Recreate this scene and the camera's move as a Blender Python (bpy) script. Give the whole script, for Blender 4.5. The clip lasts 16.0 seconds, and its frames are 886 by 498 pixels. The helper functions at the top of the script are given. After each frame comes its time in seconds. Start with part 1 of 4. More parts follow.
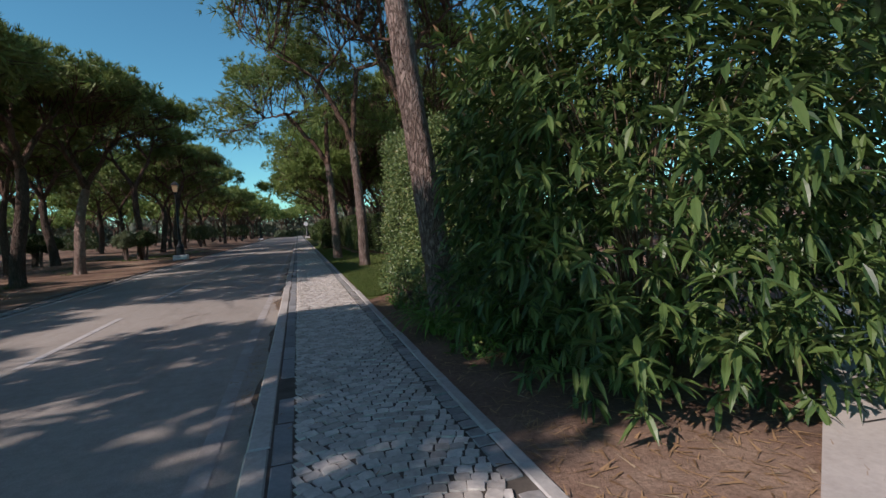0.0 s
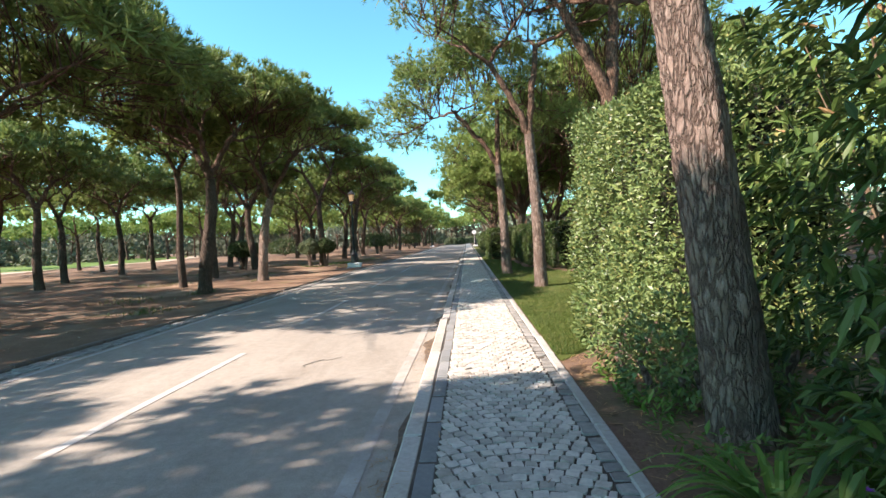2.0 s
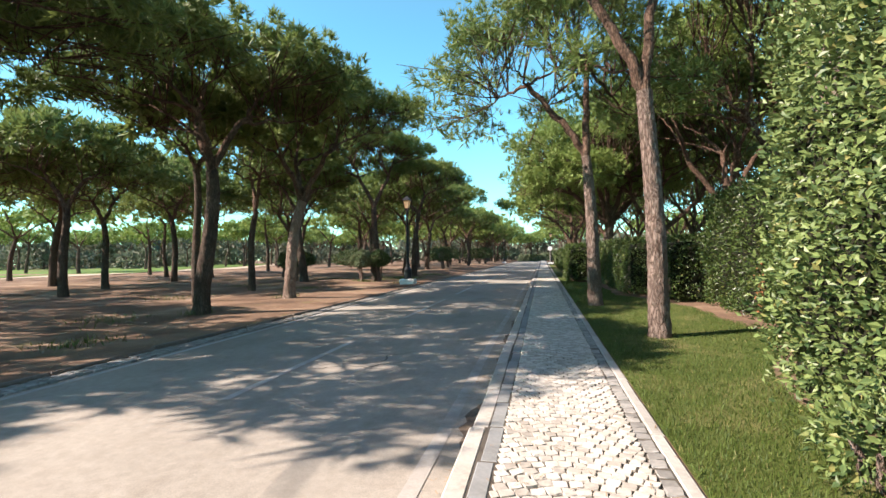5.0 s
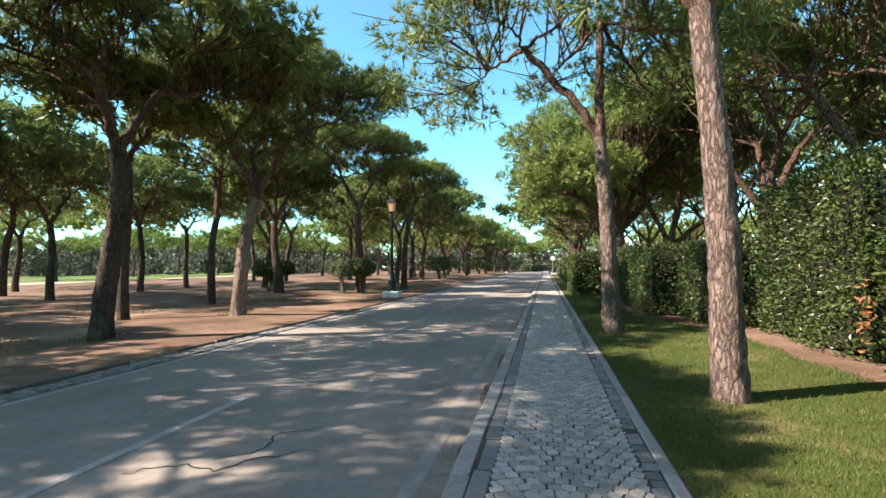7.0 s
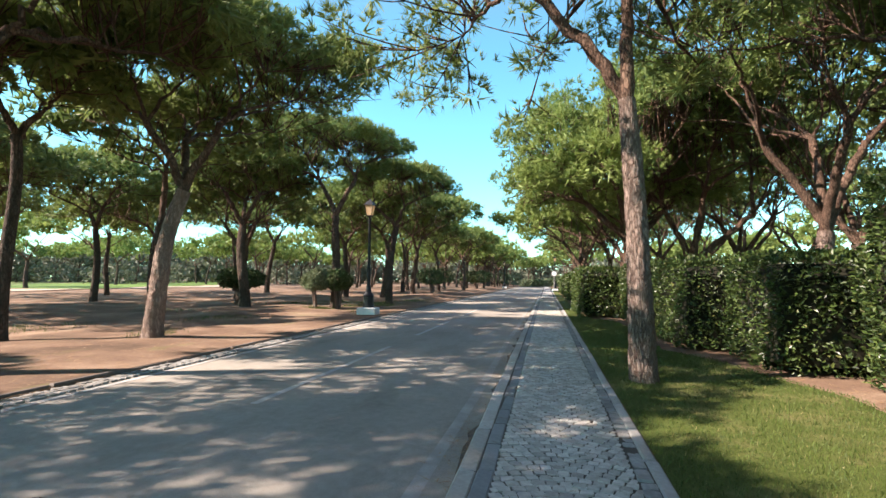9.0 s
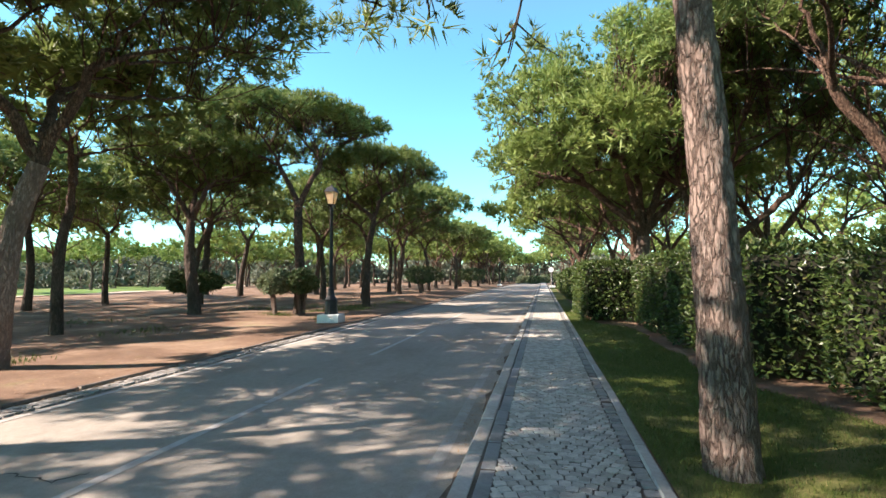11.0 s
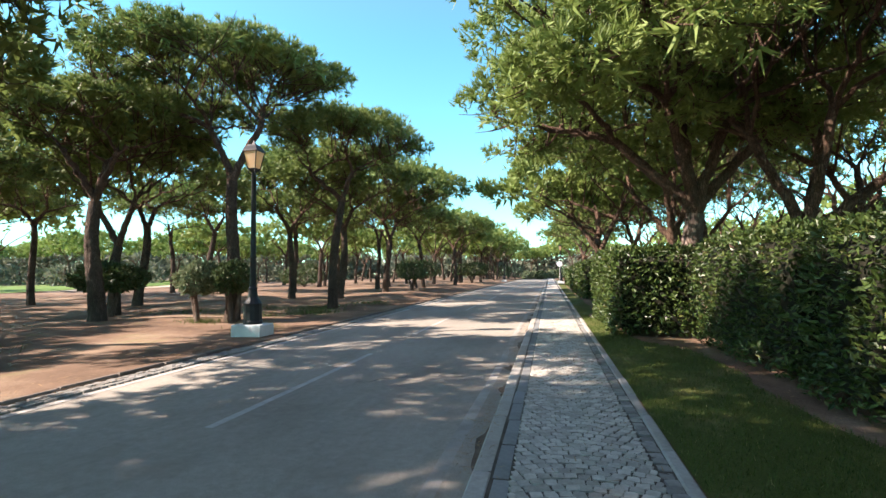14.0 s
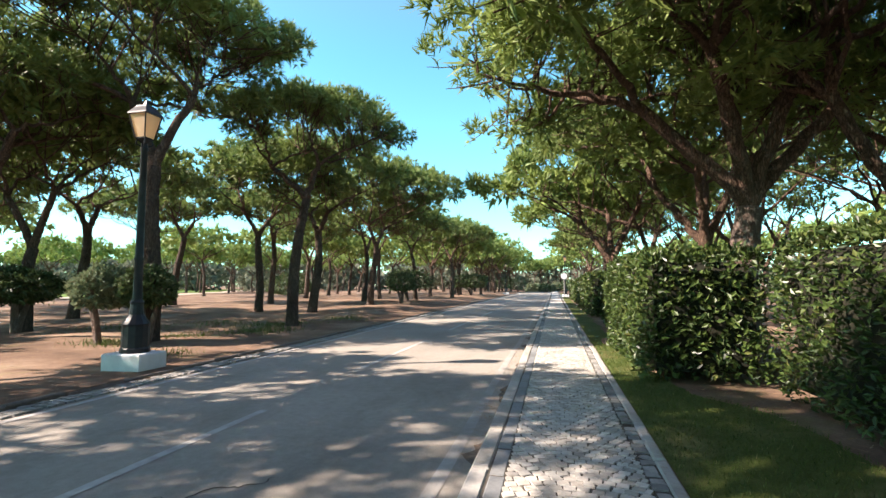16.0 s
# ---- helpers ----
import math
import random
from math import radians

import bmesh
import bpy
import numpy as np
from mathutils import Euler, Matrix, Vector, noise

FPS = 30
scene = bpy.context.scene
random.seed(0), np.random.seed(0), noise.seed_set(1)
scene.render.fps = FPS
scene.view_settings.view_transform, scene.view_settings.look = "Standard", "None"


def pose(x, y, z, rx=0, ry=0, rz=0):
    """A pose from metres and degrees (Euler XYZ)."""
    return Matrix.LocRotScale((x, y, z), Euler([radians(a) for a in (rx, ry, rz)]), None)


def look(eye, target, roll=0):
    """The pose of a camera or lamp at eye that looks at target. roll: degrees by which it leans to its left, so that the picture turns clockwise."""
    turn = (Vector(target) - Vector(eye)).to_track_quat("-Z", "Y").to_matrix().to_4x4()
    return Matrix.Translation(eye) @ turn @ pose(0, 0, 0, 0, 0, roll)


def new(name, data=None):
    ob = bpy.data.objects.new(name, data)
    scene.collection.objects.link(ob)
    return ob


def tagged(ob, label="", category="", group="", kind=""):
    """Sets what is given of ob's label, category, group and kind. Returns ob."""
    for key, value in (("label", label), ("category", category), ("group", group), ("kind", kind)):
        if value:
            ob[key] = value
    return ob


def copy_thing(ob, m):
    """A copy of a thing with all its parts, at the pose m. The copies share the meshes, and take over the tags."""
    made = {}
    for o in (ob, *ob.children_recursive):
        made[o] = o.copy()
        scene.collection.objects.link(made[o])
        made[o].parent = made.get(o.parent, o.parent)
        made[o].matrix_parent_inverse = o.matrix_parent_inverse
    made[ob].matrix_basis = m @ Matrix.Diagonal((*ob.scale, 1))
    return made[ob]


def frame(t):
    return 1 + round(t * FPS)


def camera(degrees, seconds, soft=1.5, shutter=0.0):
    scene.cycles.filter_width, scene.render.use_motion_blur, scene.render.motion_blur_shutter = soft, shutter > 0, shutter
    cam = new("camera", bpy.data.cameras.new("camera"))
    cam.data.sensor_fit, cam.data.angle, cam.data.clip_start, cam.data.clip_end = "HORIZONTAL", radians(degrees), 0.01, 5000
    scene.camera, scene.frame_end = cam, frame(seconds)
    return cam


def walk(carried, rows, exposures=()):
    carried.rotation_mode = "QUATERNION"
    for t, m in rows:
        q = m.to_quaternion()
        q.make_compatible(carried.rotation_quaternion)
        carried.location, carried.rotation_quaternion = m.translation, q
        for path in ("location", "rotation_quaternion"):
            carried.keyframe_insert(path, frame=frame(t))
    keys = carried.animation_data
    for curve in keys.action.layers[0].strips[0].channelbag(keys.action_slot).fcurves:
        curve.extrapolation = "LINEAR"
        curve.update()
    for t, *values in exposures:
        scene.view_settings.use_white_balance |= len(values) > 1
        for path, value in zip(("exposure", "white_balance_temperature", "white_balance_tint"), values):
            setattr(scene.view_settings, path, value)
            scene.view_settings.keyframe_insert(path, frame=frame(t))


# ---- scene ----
cam = camera(86.0, 16.0)
PATH = [
    (0, (0.481, 0.079, 1.191), (1.059, 1.99, 1.08), -3.3),
    (0.5, (0.466, 0.825, 1.229), (0.876, 2.78, 1.128), -3.5),
    (1, (0.543, 1.437, 1.271), (0.775, 3.421, 1.182), -3.3),
    (1.5, (0.539, 2.036, 1.296), (0.597, 4.034, 1.238), -2.8),
    (2, (0.602, 2.733, 1.291), (0.499, 4.73, 1.251), -2.8),
    (2.5, (0.59, 3.337, 1.297), (0.392, 5.327, 1.273), -2.3),
    (3, (0.605, 3.927, 1.28), (0.324, 5.907, 1.272), -2.0),
    (3.5, (0.637, 4.536, 1.288), (0.281, 6.504, 1.298), -1.3),
    (4, (0.654, 5.24, 1.262), (0.248, 7.198, 1.284), -1.1),
    (6.5, (0.677, 8.456, 1.316), (0.266, 10.412, 1.371), -0.8),
    (7, (0.701, 9.126, 1.286), (0.282, 11.08, 1.358), -0.6),
    (7.5, (0.738, 9.772, 1.329), (0.3, 11.721, 1.42), -0.4),
    (8, (0.75, 10.444, 1.313), (0.298, 12.39, 1.422), -0.1),
    (8.5, (0.749, 11.115, 1.323), (0.287, 13.056, 1.451), 0.5),
    (9, (0.701, 11.811, 1.286), (0.278, 13.761, 1.415), 0.5),
    (11.5, (0.706, 15.322, 1.33), (0.295, 17.276, 1.44), -0.7),
    (12, (0.696, 16.047, 1.316), (0.28, 18.0, 1.412), -0.8),
    (12.5, (0.638, 16.704, 1.315), (0.213, 18.656, 1.415), -0.9),
    (13, (0.629, 17.408, 1.312), (0.202, 19.359, 1.408), -0.8),
    (13.5, (0.668, 18.129, 1.314), (0.234, 20.079, 1.413), -0.8),
    (14, (0.635, 18.859, 1.292), (0.199, 20.808, 1.394), -0.7),
    (14.5, (0.634, 19.549, 1.309), (0.193, 21.497, 1.414), -0.6),
    (15, (0.664, 20.289, 1.271), (0.215, 22.234, 1.391), -0.2),
    (15.5, (0.699, 20.996, 1.295), (0.248, 22.94, 1.429), -0.1),
    (16, (0.7, 21.742, 1.282), (0.247, 23.684, 1.433), -0.1),
]
EXPOSURE = [(0, 0.0, 6350, 27), (0.5, 0.65, 6600, 26), (1, 1.32, 6850, 25), (1.5, 1.58, 6950, 23), (2.5, 1.58, 6950, 22), (3.0, 1.5, 6900, 21), (4.0, 1.42, 6900, 20), (6.5, 1.5, 7050, 23), (9, 1.65, 7050, 23), (16, 1.7, 7000, 22)]
walk(cam, [(t, look(eye, target, roll)) for t, eye, target, roll in PATH], EXPOSURE)


# ---- light ----
SUN_EL, SUN_DIR = 36.0, Vector((0.922, 0.387))      # the way the shadows fall on the ground
world = bpy.data.worlds.new("sky")
scene.world = world
world.use_nodes = True
wn = world.node_tree.nodes
sky = wn.new("ShaderNodeTexSky")
sky.sky_type, sky.sun_disc = "NISHITA", False
sky.sun_elevation = radians(SUN_EL)
sky.sun_rotation = math.atan2(-SUN_DIR.x, -SUN_DIR.y)
sky.air_density, sky.dust_density, sky.ozone_density = 1.0, 0.05, 0.6
wl = world.node_tree.links
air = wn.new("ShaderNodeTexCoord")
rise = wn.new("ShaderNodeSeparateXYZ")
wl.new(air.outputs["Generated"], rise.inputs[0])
tint = wn.new("ShaderNodeValToRGB")                    # deep cyan-blue low down; unseen zenith warmed so the shade stays neutral
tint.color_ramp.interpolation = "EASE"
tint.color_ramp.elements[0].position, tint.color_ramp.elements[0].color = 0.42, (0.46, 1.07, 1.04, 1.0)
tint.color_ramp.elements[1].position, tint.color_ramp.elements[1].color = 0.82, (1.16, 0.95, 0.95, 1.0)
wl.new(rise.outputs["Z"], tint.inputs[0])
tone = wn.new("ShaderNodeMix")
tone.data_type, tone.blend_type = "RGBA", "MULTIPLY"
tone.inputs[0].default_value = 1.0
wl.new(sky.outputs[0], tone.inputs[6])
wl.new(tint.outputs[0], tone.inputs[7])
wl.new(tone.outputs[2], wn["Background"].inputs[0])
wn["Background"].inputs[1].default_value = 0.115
sun_data = bpy.data.lights.new("sun", "SUN")
sun_data.energy, sun_data.angle, sun_data.color = 5.0, radians(0.55), (1.0, 0.93, 0.83)
sun = new("sun", sun_data)
_ce, _se = math.cos(radians(SUN_EL)), math.sin(radians(SUN_EL))
sun.matrix_world = look((0, 0, 30), (SUN_DIR.x * _ce, SUN_DIR.y * _ce, 30 - _se))


# ---- materials ----
class Mat:
    """A small node-material builder."""

    def __init__(self, name, rough=0.8, spec=0.3, metal=0.0):
        self.m = bpy.data.materials.new(name)
        self.m.use_nodes = True
        self.t = self.m.node_tree
        self.b = self.t.nodes["Principled BSDF"]
        self.b.inputs["Roughness"].default_value = rough
        self.b.inputs["Specular IOR Level"].default_value = spec
        self.b.inputs["Metallic"].default_value = metal

    def node(self, kind, **kw):
        n = self.t.nodes.new(kind)
        for k, v in kw.items():
            n.inputs[k.replace("_", " ")].default_value = v
        return n

    def link(self, a, b):
        self.t.links.new(a, b)

    def coords(self, scale=(1, 1, 1), kind="Object"):
        tc = self.t.nodes.new("ShaderNodeTexCoord")
        mp = self.t.nodes.new("ShaderNodeMapping")
        mp.inputs["Scale"].default_value = scale
        self.link(tc.outputs[kind], mp.inputs[0])
        return mp.outputs[0]

    def noise(self, scale, detail=4, rough=0.55, vec=None, distort=0.0):
        n = self.node("ShaderNodeTexNoise", Scale=scale, Detail=detail, Roughness=rough, Distortion=distort)
        if vec:
            self.link(vec, n.inputs["Vector"])
        return n.outputs["Fac"]

    def ramp(self, fac, stops):
        r = self.t.nodes.new("ShaderNodeValToRGB")
        els = r.color_ramp.elements
        while len(els) < len(stops):
            els.new(0.5)
        for e, (p, c) in zip(els, stops):
            e.position, e.color = p, (*c, 1.0)
        self.link(fac, r.inputs[0])
        return r.outputs[0]

    def mix(self, fac, a, b, mode="MIX"):
        n = self.t.nodes.new("ShaderNodeMix")
        n.data_type, n.blend_type = "RGBA", mode
        for v, i in ((fac, 0), (a, 6), (b, 7)):
            if isinstance(v, (int, float)):
                n.inputs[i].default_value = v
            elif isinstance(v, tuple):
                n.inputs[i].default_value = (*v, 1.0)
            else:
                self.link(v, n.inputs[i])
        return n.outputs[2]

    def bump(self, fac, strength=0.4, dist=0.01):
        n = self.t.nodes.new("ShaderNodeBump")
        n.inputs["Strength"].default_value, n.inputs["Distance"].default_value = strength, dist
        self.link(fac, n.inputs["Height"])
        self.link(n.outputs[0], self.b.inputs["Normal"])
        return n

    def base(self, col):
        if isinstance(col, tuple):
            self.b.inputs["Base Color"].default_value = (*col, 1.0)
        else:
            self.link(col, self.b.inputs["Base Color"])

    def leafy(self, col, share):
        """Lets some light through a leaf."""
        tr = self.t.nodes.new("ShaderNodeBsdfTranslucent")
        mx = self.t.nodes.new("ShaderNodeMixShader")
        mx.inputs[0].default_value = share
        self.link(col, tr.inputs[0])
        self.link(self.b.outputs[0], mx.inputs[1])
        self.link(tr.outputs[0], mx.inputs[2])
        self.link(mx.outputs[0], self.t.nodes["Material Output"].inputs[0])


def island(m):
    return m.t.nodes.new("ShaderNodeNewGeometry").outputs["Random Per Island"]


def per_object(m):
    return m.t.nodes.new("ShaderNodeObjectInfo").outputs["Random"]


def mat_asphalt():
    m = Mat("asphalt", 0.88, 0.25)
    v = m.coords()
    big = m.ramp(m.noise(0.35, 5, 0.6, v), [(0.3, (0.338, 0.308, 0.26)), (0.7, (0.425, 0.388, 0.33))])
    grit = m.ramp(m.noise(160, 2, 0.6, v), [(0.3, (0.55, 0.55, 0.56)), (0.7, (1.0, 0.99, 0.97))])
    c = m.mix(0.7, big, grit, "MULTIPLY")
    stain = m.ramp(m.noise(1.4, 6, 0.7, m.coords((1, 0.35, 1))), [(0.48, (1, 1, 1)), (0.7, (0.74, 0.72, 0.7))])
    blot = m.ramp(m.noise(11, 6, 0.75, v), [(0.35, (0.82, 0.81, 0.8)), (0.65, (1.08, 1.07, 1.06))])
    c = m.mix(0.8, c, blot, "MULTIPLY")
    m.base(m.mix(0.8, c, stain, "MULTIPLY"))
    m.bump(m.noise(160, 3, 0.6, v), 0.35, 0.004)
    return m.m


def mat_dirt():
    m = Mat("pine_needle_soil", 0.95, 0.1)
    v = m.coords()
    c = m.ramp(m.noise(0.5, 6, 0.65, v), [(0.3, (0.115, 0.08, 0.058)), (0.5, (0.225, 0.15, 0.107)), (0.72, (0.4, 0.3, 0.215))])
    fine = m.ramp(m.noise(45, 4, 0.7, v), [(0.3, (0.5, 0.48, 0.45)), (0.7, (1.1, 1.05, 1.0))])
    c = m.mix(0.8, c, fine, "MULTIPLY")
    tuft = m.ramp(m.noise(0.9, 5, 0.7, m.coords((1, 0.6, 1))), [(0.58, (0, 0, 0)), (0.7, (1, 1, 1))])
    m.base(m.mix(m.mix(0.45, (0, 0, 0), tuft), c, (0.16, 0.17, 0.06)))
    m.bump(m.noise(30, 5, 0.7, v), 0.5, 0.02)
    return m.m


def mat_lawn(name="lawn_grass", a=(0.045, 0.066, 0.014), b=(0.1, 0.122, 0.03), dry=(0.26, 0.21, 0.1)):
    m = Mat(name, 0.9, 0.15)
    v = m.coords()
    c = m.ramp(m.noise(60, 4, 0.7, v), [(0.3, a), (0.7, b)])
    d = m.ramp(m.noise(1.1, 5, 0.65, v), [(0.5, (0, 0, 0)), (0.68, (1, 1, 1))])
    m.base(m.mix(m.mix(0.55, (0, 0, 0), d), c, dry))
    m.bump(m.noise(120, 4, 0.8, v), 0.6, 0.015)
    return m.m


def mat_stone(name, a, b, spot=0.25, obj=True):
    m = Mat(name, 0.78, 0.3)
    v = m.coords(kind="Object")
    c = m.mix(per_object(m) if obj else island(m), a, b)
    n = m.ramp(m.noise(22, 5, 0.65, v), [(0.3, (1 - spot * 1.6,) * 3), (0.7, (1.08, 1.06, 1.03))])
    c = m.mix(0.8, c, n, "MULTIPLY")
    moss = m.ramp(m.noise(1.6, 5, 0.7, v), [(0.5, (1, 1, 1)), (0.75, (0.68, 0.66, 0.6))])
    m.base(m.mix(0.7, c, moss, "MULTIPLY"))
    m.bump(m.noise(70, 4, 0.6, v), 0.3, 0.004)
    return m.m


def mat_plain(name, a, b, scale=3.0, rough=0.85, bump=0.3):
    m = Mat(name, rough, 0.25)
    v = m.coords()
    c = m.ramp(m.noise(scale, 6, 0.65, v), [(0.3, a), (0.7, b)])
    f = m.ramp(m.noise(scale * 25, 4, 0.65, v), [(0.3, (0.8, 0.8, 0.8)), (0.7, (1.05, 1.05, 1.05))])
    m.base(m.mix(0.7, c, f, "MULTIPLY"))
    m.bump(m.noise(scale * 25, 4, 0.6, v), bump, 0.004)
    return m.m


def mat_bark(name, plate_a, plate_b, crack):
    m = Mat(name, 0.92, 0.12)
    v = m.coords((1, 1, 0.26))
    wob = m.node("ShaderNodeTexNoise", Scale=11.0, Detail=5.0, Roughness=0.65)
    m.link(v, wob.inputs["Vector"])
    vv = m.t.nodes.new("ShaderNodeVectorMath")
    vv.operation = "MULTIPLY_ADD"
    m.link(wob.outputs["Color"], vv.inputs[0])
    vv.inputs[1].default_value = (0.13, 0.13, 0.13)
    m.link(v, vv.inputs[2])
    vo = m.node("ShaderNodeTexVoronoi", Scale=25.0)
    vo.feature = "DISTANCE_TO_EDGE"
    m.link(vv.outputs[0], vo.inputs["Vector"])
    vc = m.node("ShaderNodeTexVoronoi", Scale=25.0)
    m.link(vv.outputs[0], vc.inputs["Vector"])
    plate = m.mix(m.noise(4.0, 6, 0.7, v), plate_a, plate_b)
    plate = m.mix(0.8, plate, m.ramp(m.noise(2.2, 4, 0.6, m.coords()), [(0.35, (0.7, 0.64, 0.62)), (0.5, (1.0, 0.97, 0.95)), (0.68, (1.28, 1.2, 1.14))]), "MULTIPLY")
    plate = m.mix(0.5, plate, m.ramp(vc.outputs["Color"], [(0.2, (0.66, 0.6, 0.57)), (0.8, (1.12, 1.1, 1.08))]), "MULTIPLY")
    plate = m.mix(0.85, plate, m.ramp(m.noise(48, 5, 0.75, m.coords((1, 1, 0.35))), [(0.3, (0.55, 0.53, 0.52)), (0.7, (1.2, 1.18, 1.15))]), "MULTIPLY")
    gap = m.mix(0.3, vo.outputs["Distance"], m.noise(30, 5, 0.75, v), "MULTIPLY")
    edge = m.ramp(gap, [(0.0, (0.25, 0.25, 0.25)), (0.04, (0.6, 0.6, 0.6)), (0.16, (1, 1, 1))])
    m.base(m.mix(edge, crack, plate))
    h = m.ramp(gap, [(0.0, (0, 0, 0)), (0.1, (0.8, 0.8, 0.8)), (0.25, (1, 1, 1))])
    m.bump(m.mix(0.35, h, m.noise(40, 5, 0.75, v)), 1.0, 0.045)
    return m.m


def mat_needles(name, dark, light):
    m = Mat(name, 0.55, 0.3)
    v = m.coords()
    c = m.ramp(m.noise(0.8, 4, 0.6, v), [(0.3, dark), (0.7, light)])
    c = m.mix(0.5, c, m.ramp(m.noise(9, 3, 0.6, v), [(0.3, (0.65, 0.7, 0.6)), (0.7, (1.2, 1.15, 1.05))]), "MULTIPLY")
    m.base(c)
    m.leafy(c, 0.34)
    return m.m


def mat_leaf(name, dark, light, odd, rough=0.38, share=0.22):
    m = Mat(name, rough, 0.32)
    c = m.ramp(island(m), [(0.0, dark), (0.6, light), (0.93, light), (1.0, odd)])
    c = m.mix(0.5, c, m.ramp(m.noise(1.7, 4, 0.6, m.coords()), [(0.3, (0.75, 0.8, 0.7)), (0.7, (1.2, 1.15, 1.0))]), "MULTIPLY")
    m.base(c)
    m.leafy(c, share)
    return m.m


ASPHALT, DIRT, LAWN = mat_asphalt(), mat_dirt(), mat_lawn()
FAIRWAY = mat_lawn("fairway_grass", (0.085, 0.15, 0.03), (0.13, 0.21, 0.05), (0.2, 0.25, 0.09))
COBBLE = mat_stone("limestone_cobble", (0.38, 0.35, 0.305), (0.63, 0.595, 0.53))
COBBLE_FAR = mat_stone("limestone_cobble_field", (0.38, 0.35, 0.305), (0.63, 0.595, 0.53), obj=False)
COBBLE_DARK = mat_stone("grey_cobble", (0.22, 0.215, 0.2), (0.38, 0.37, 0.345), obj=False)
JOINT = mat_plain("sandy_joint", (0.05, 0.043, 0.034), (0.13, 0.112, 0.088), 4.0)
KERB = mat_stone("limestone_kerb", (0.38, 0.355, 0.31), (0.48, 0.455, 0.41), 0.18)
SLAB = mat_stone("grey_slab", (0.2, 0.21, 0.21), (0.28, 0.29, 0.285), 0.18)
EDGING = mat_stone("concrete_edging", (0.36, 0.345, 0.315), (0.44, 0.425, 0.39), 0.18)
OLD_KERB = mat_stone("weathered_kerb", (0.15, 0.12, 0.1), (0.24, 0.2, 0.165), 0.3)
PAINT = mat_plain("worn_road_paint", (0.36, 0.34, 0.305), (0.54, 0.525, 0.49), 7.0)
PAINT_OLD = mat_plain("faded_road_paint", (0.28, 0.255, 0.22), (0.43, 0.405, 0.365), 3.0)
CRACK = mat_plain("crack_filling", (0.025, 0.023, 0.02), (0.05, 0.045, 0.04), 9.0)
CONCRETE = mat_plain("driveway_concrete", (0.4, 0.36, 0.31), (0.5, 0.46, 0.4), 1.2)
WHITE = mat_plain("white_painted_concrete", (0.6, 0.6, 0.6), (0.8, 0.8, 0.79), 3.0)
IRON = mat_plain("black_painted_iron", (0.012, 0.014, 0.016), (0.028, 0.03, 0.032), 6.0, 0.42, 0.1)
BARK = mat_bark("pine_bark", (0.19, 0.143, 0.12), (0.35, 0.283, 0.248), (0.13, 0.088, 0.068))
# pale pinkish bark, with the sun on the leaning trunk put into its colour
BARK_PALE = mat_bark("sunlit_pale_pine_bark", (0.3, 0.225, 0.19), (0.46, 0.37, 0.325), (0.2, 0.14, 0.11))
# darker bark copy: the crowns' shade on these trunks put into the colour
BARK_SHADED = mat_bark("pine_bark_shaded", (0.1, 0.075, 0.062), (0.19, 0.145, 0.12), (0.045, 0.034, 0.028))
LIMB = mat_bark("limb_bark", (0.13, 0.085, 0.062), (0.27, 0.185, 0.14), (0.045, 0.032, 0.026))
NEEDLE = mat_needles("pine_needles", (0.085, 0.14, 0.04), (0.25, 0.315, 0.095))
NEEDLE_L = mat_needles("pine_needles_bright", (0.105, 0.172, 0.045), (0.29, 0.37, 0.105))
LAUREL = mat_leaf("laurel_leaf", (0.015, 0.032, 0.01), (0.068, 0.105, 0.028), (0.14, 0.14, 0.05), 0.36)
HEDGE_Y = mat_leaf("hedge_leaf_young", (0.05, 0.09, 0.035), (0.16, 0.215, 0.075), (0.26, 0.24, 0.09), 0.4)
OLEANDER = mat_leaf("oleander_leaf", (0.024, 0.058, 0.02), (0.095, 0.15, 0.042), (0.16, 0.18, 0.06), 0.4)
STRAP = mat_leaf("strap_leaf", (0.05, 0.12, 0.02), (0.12, 0.22, 0.04), (0.25, 0.22, 0.08), 0.45)
SHRUB = mat_leaf("shrub_leaf", (0.03, 0.055, 0.02), (0.08, 0.115, 0.045), (0.2, 0.17, 0.1), 0.55)
# distance haze put into the leaf colour: paler and greyer
HAZY = mat_leaf("hazed_woodland_leaf", (0.08, 0.1, 0.075), (0.17, 0.19, 0.135), (0.2, 0.2, 0.16), 0.7)
SILVER = mat_leaf("silvery_shrub_leaf", (0.1, 0.13, 0.07), (0.2, 0.24, 0.14), (0.24, 0.22, 0.14), 0.55)
BLADE = mat_leaf("grass_blade", (0.03, 0.06, 0.01), (0.085, 0.125, 0.024), (0.3, 0.25, 0.12), 0.6)
LITTER = mat_leaf("dry_needles", (0.16, 0.09, 0.045), (0.34, 0.21, 0.11), (0.42, 0.33, 0.22), 0.8, 0.05)
# near-black: the shade inside the hedges put into a colour
CORE = mat_plain("hedge_inner_shade", (0.008, 0.01, 0.005), (0.025, 0.023, 0.013), 6.0)
TWIG = mat_plain("brown_twig", (0.12, 0.085, 0.055), (0.22, 0.16, 0.1), 12.0)
ROCK = mat_plain("reddish_rock", (0.3, 0.15, 0.1), (0.42, 0.26, 0.19), 8.0, 0.9, 0.6)
PURPLE = mat_plain("purple_petal", (0.3, 0.06, 0.42), (0.45, 0.12, 0.6), 30.0, 0.6, 0.1)
GLASS = Mat("frosted_lamp_glass", 0.45, 0.4)
GLASS.base((0.78, 0.6, 0.4))
GLASS.leafy(GLASS.node("ShaderNodeRGB").outputs[0], 0.5)
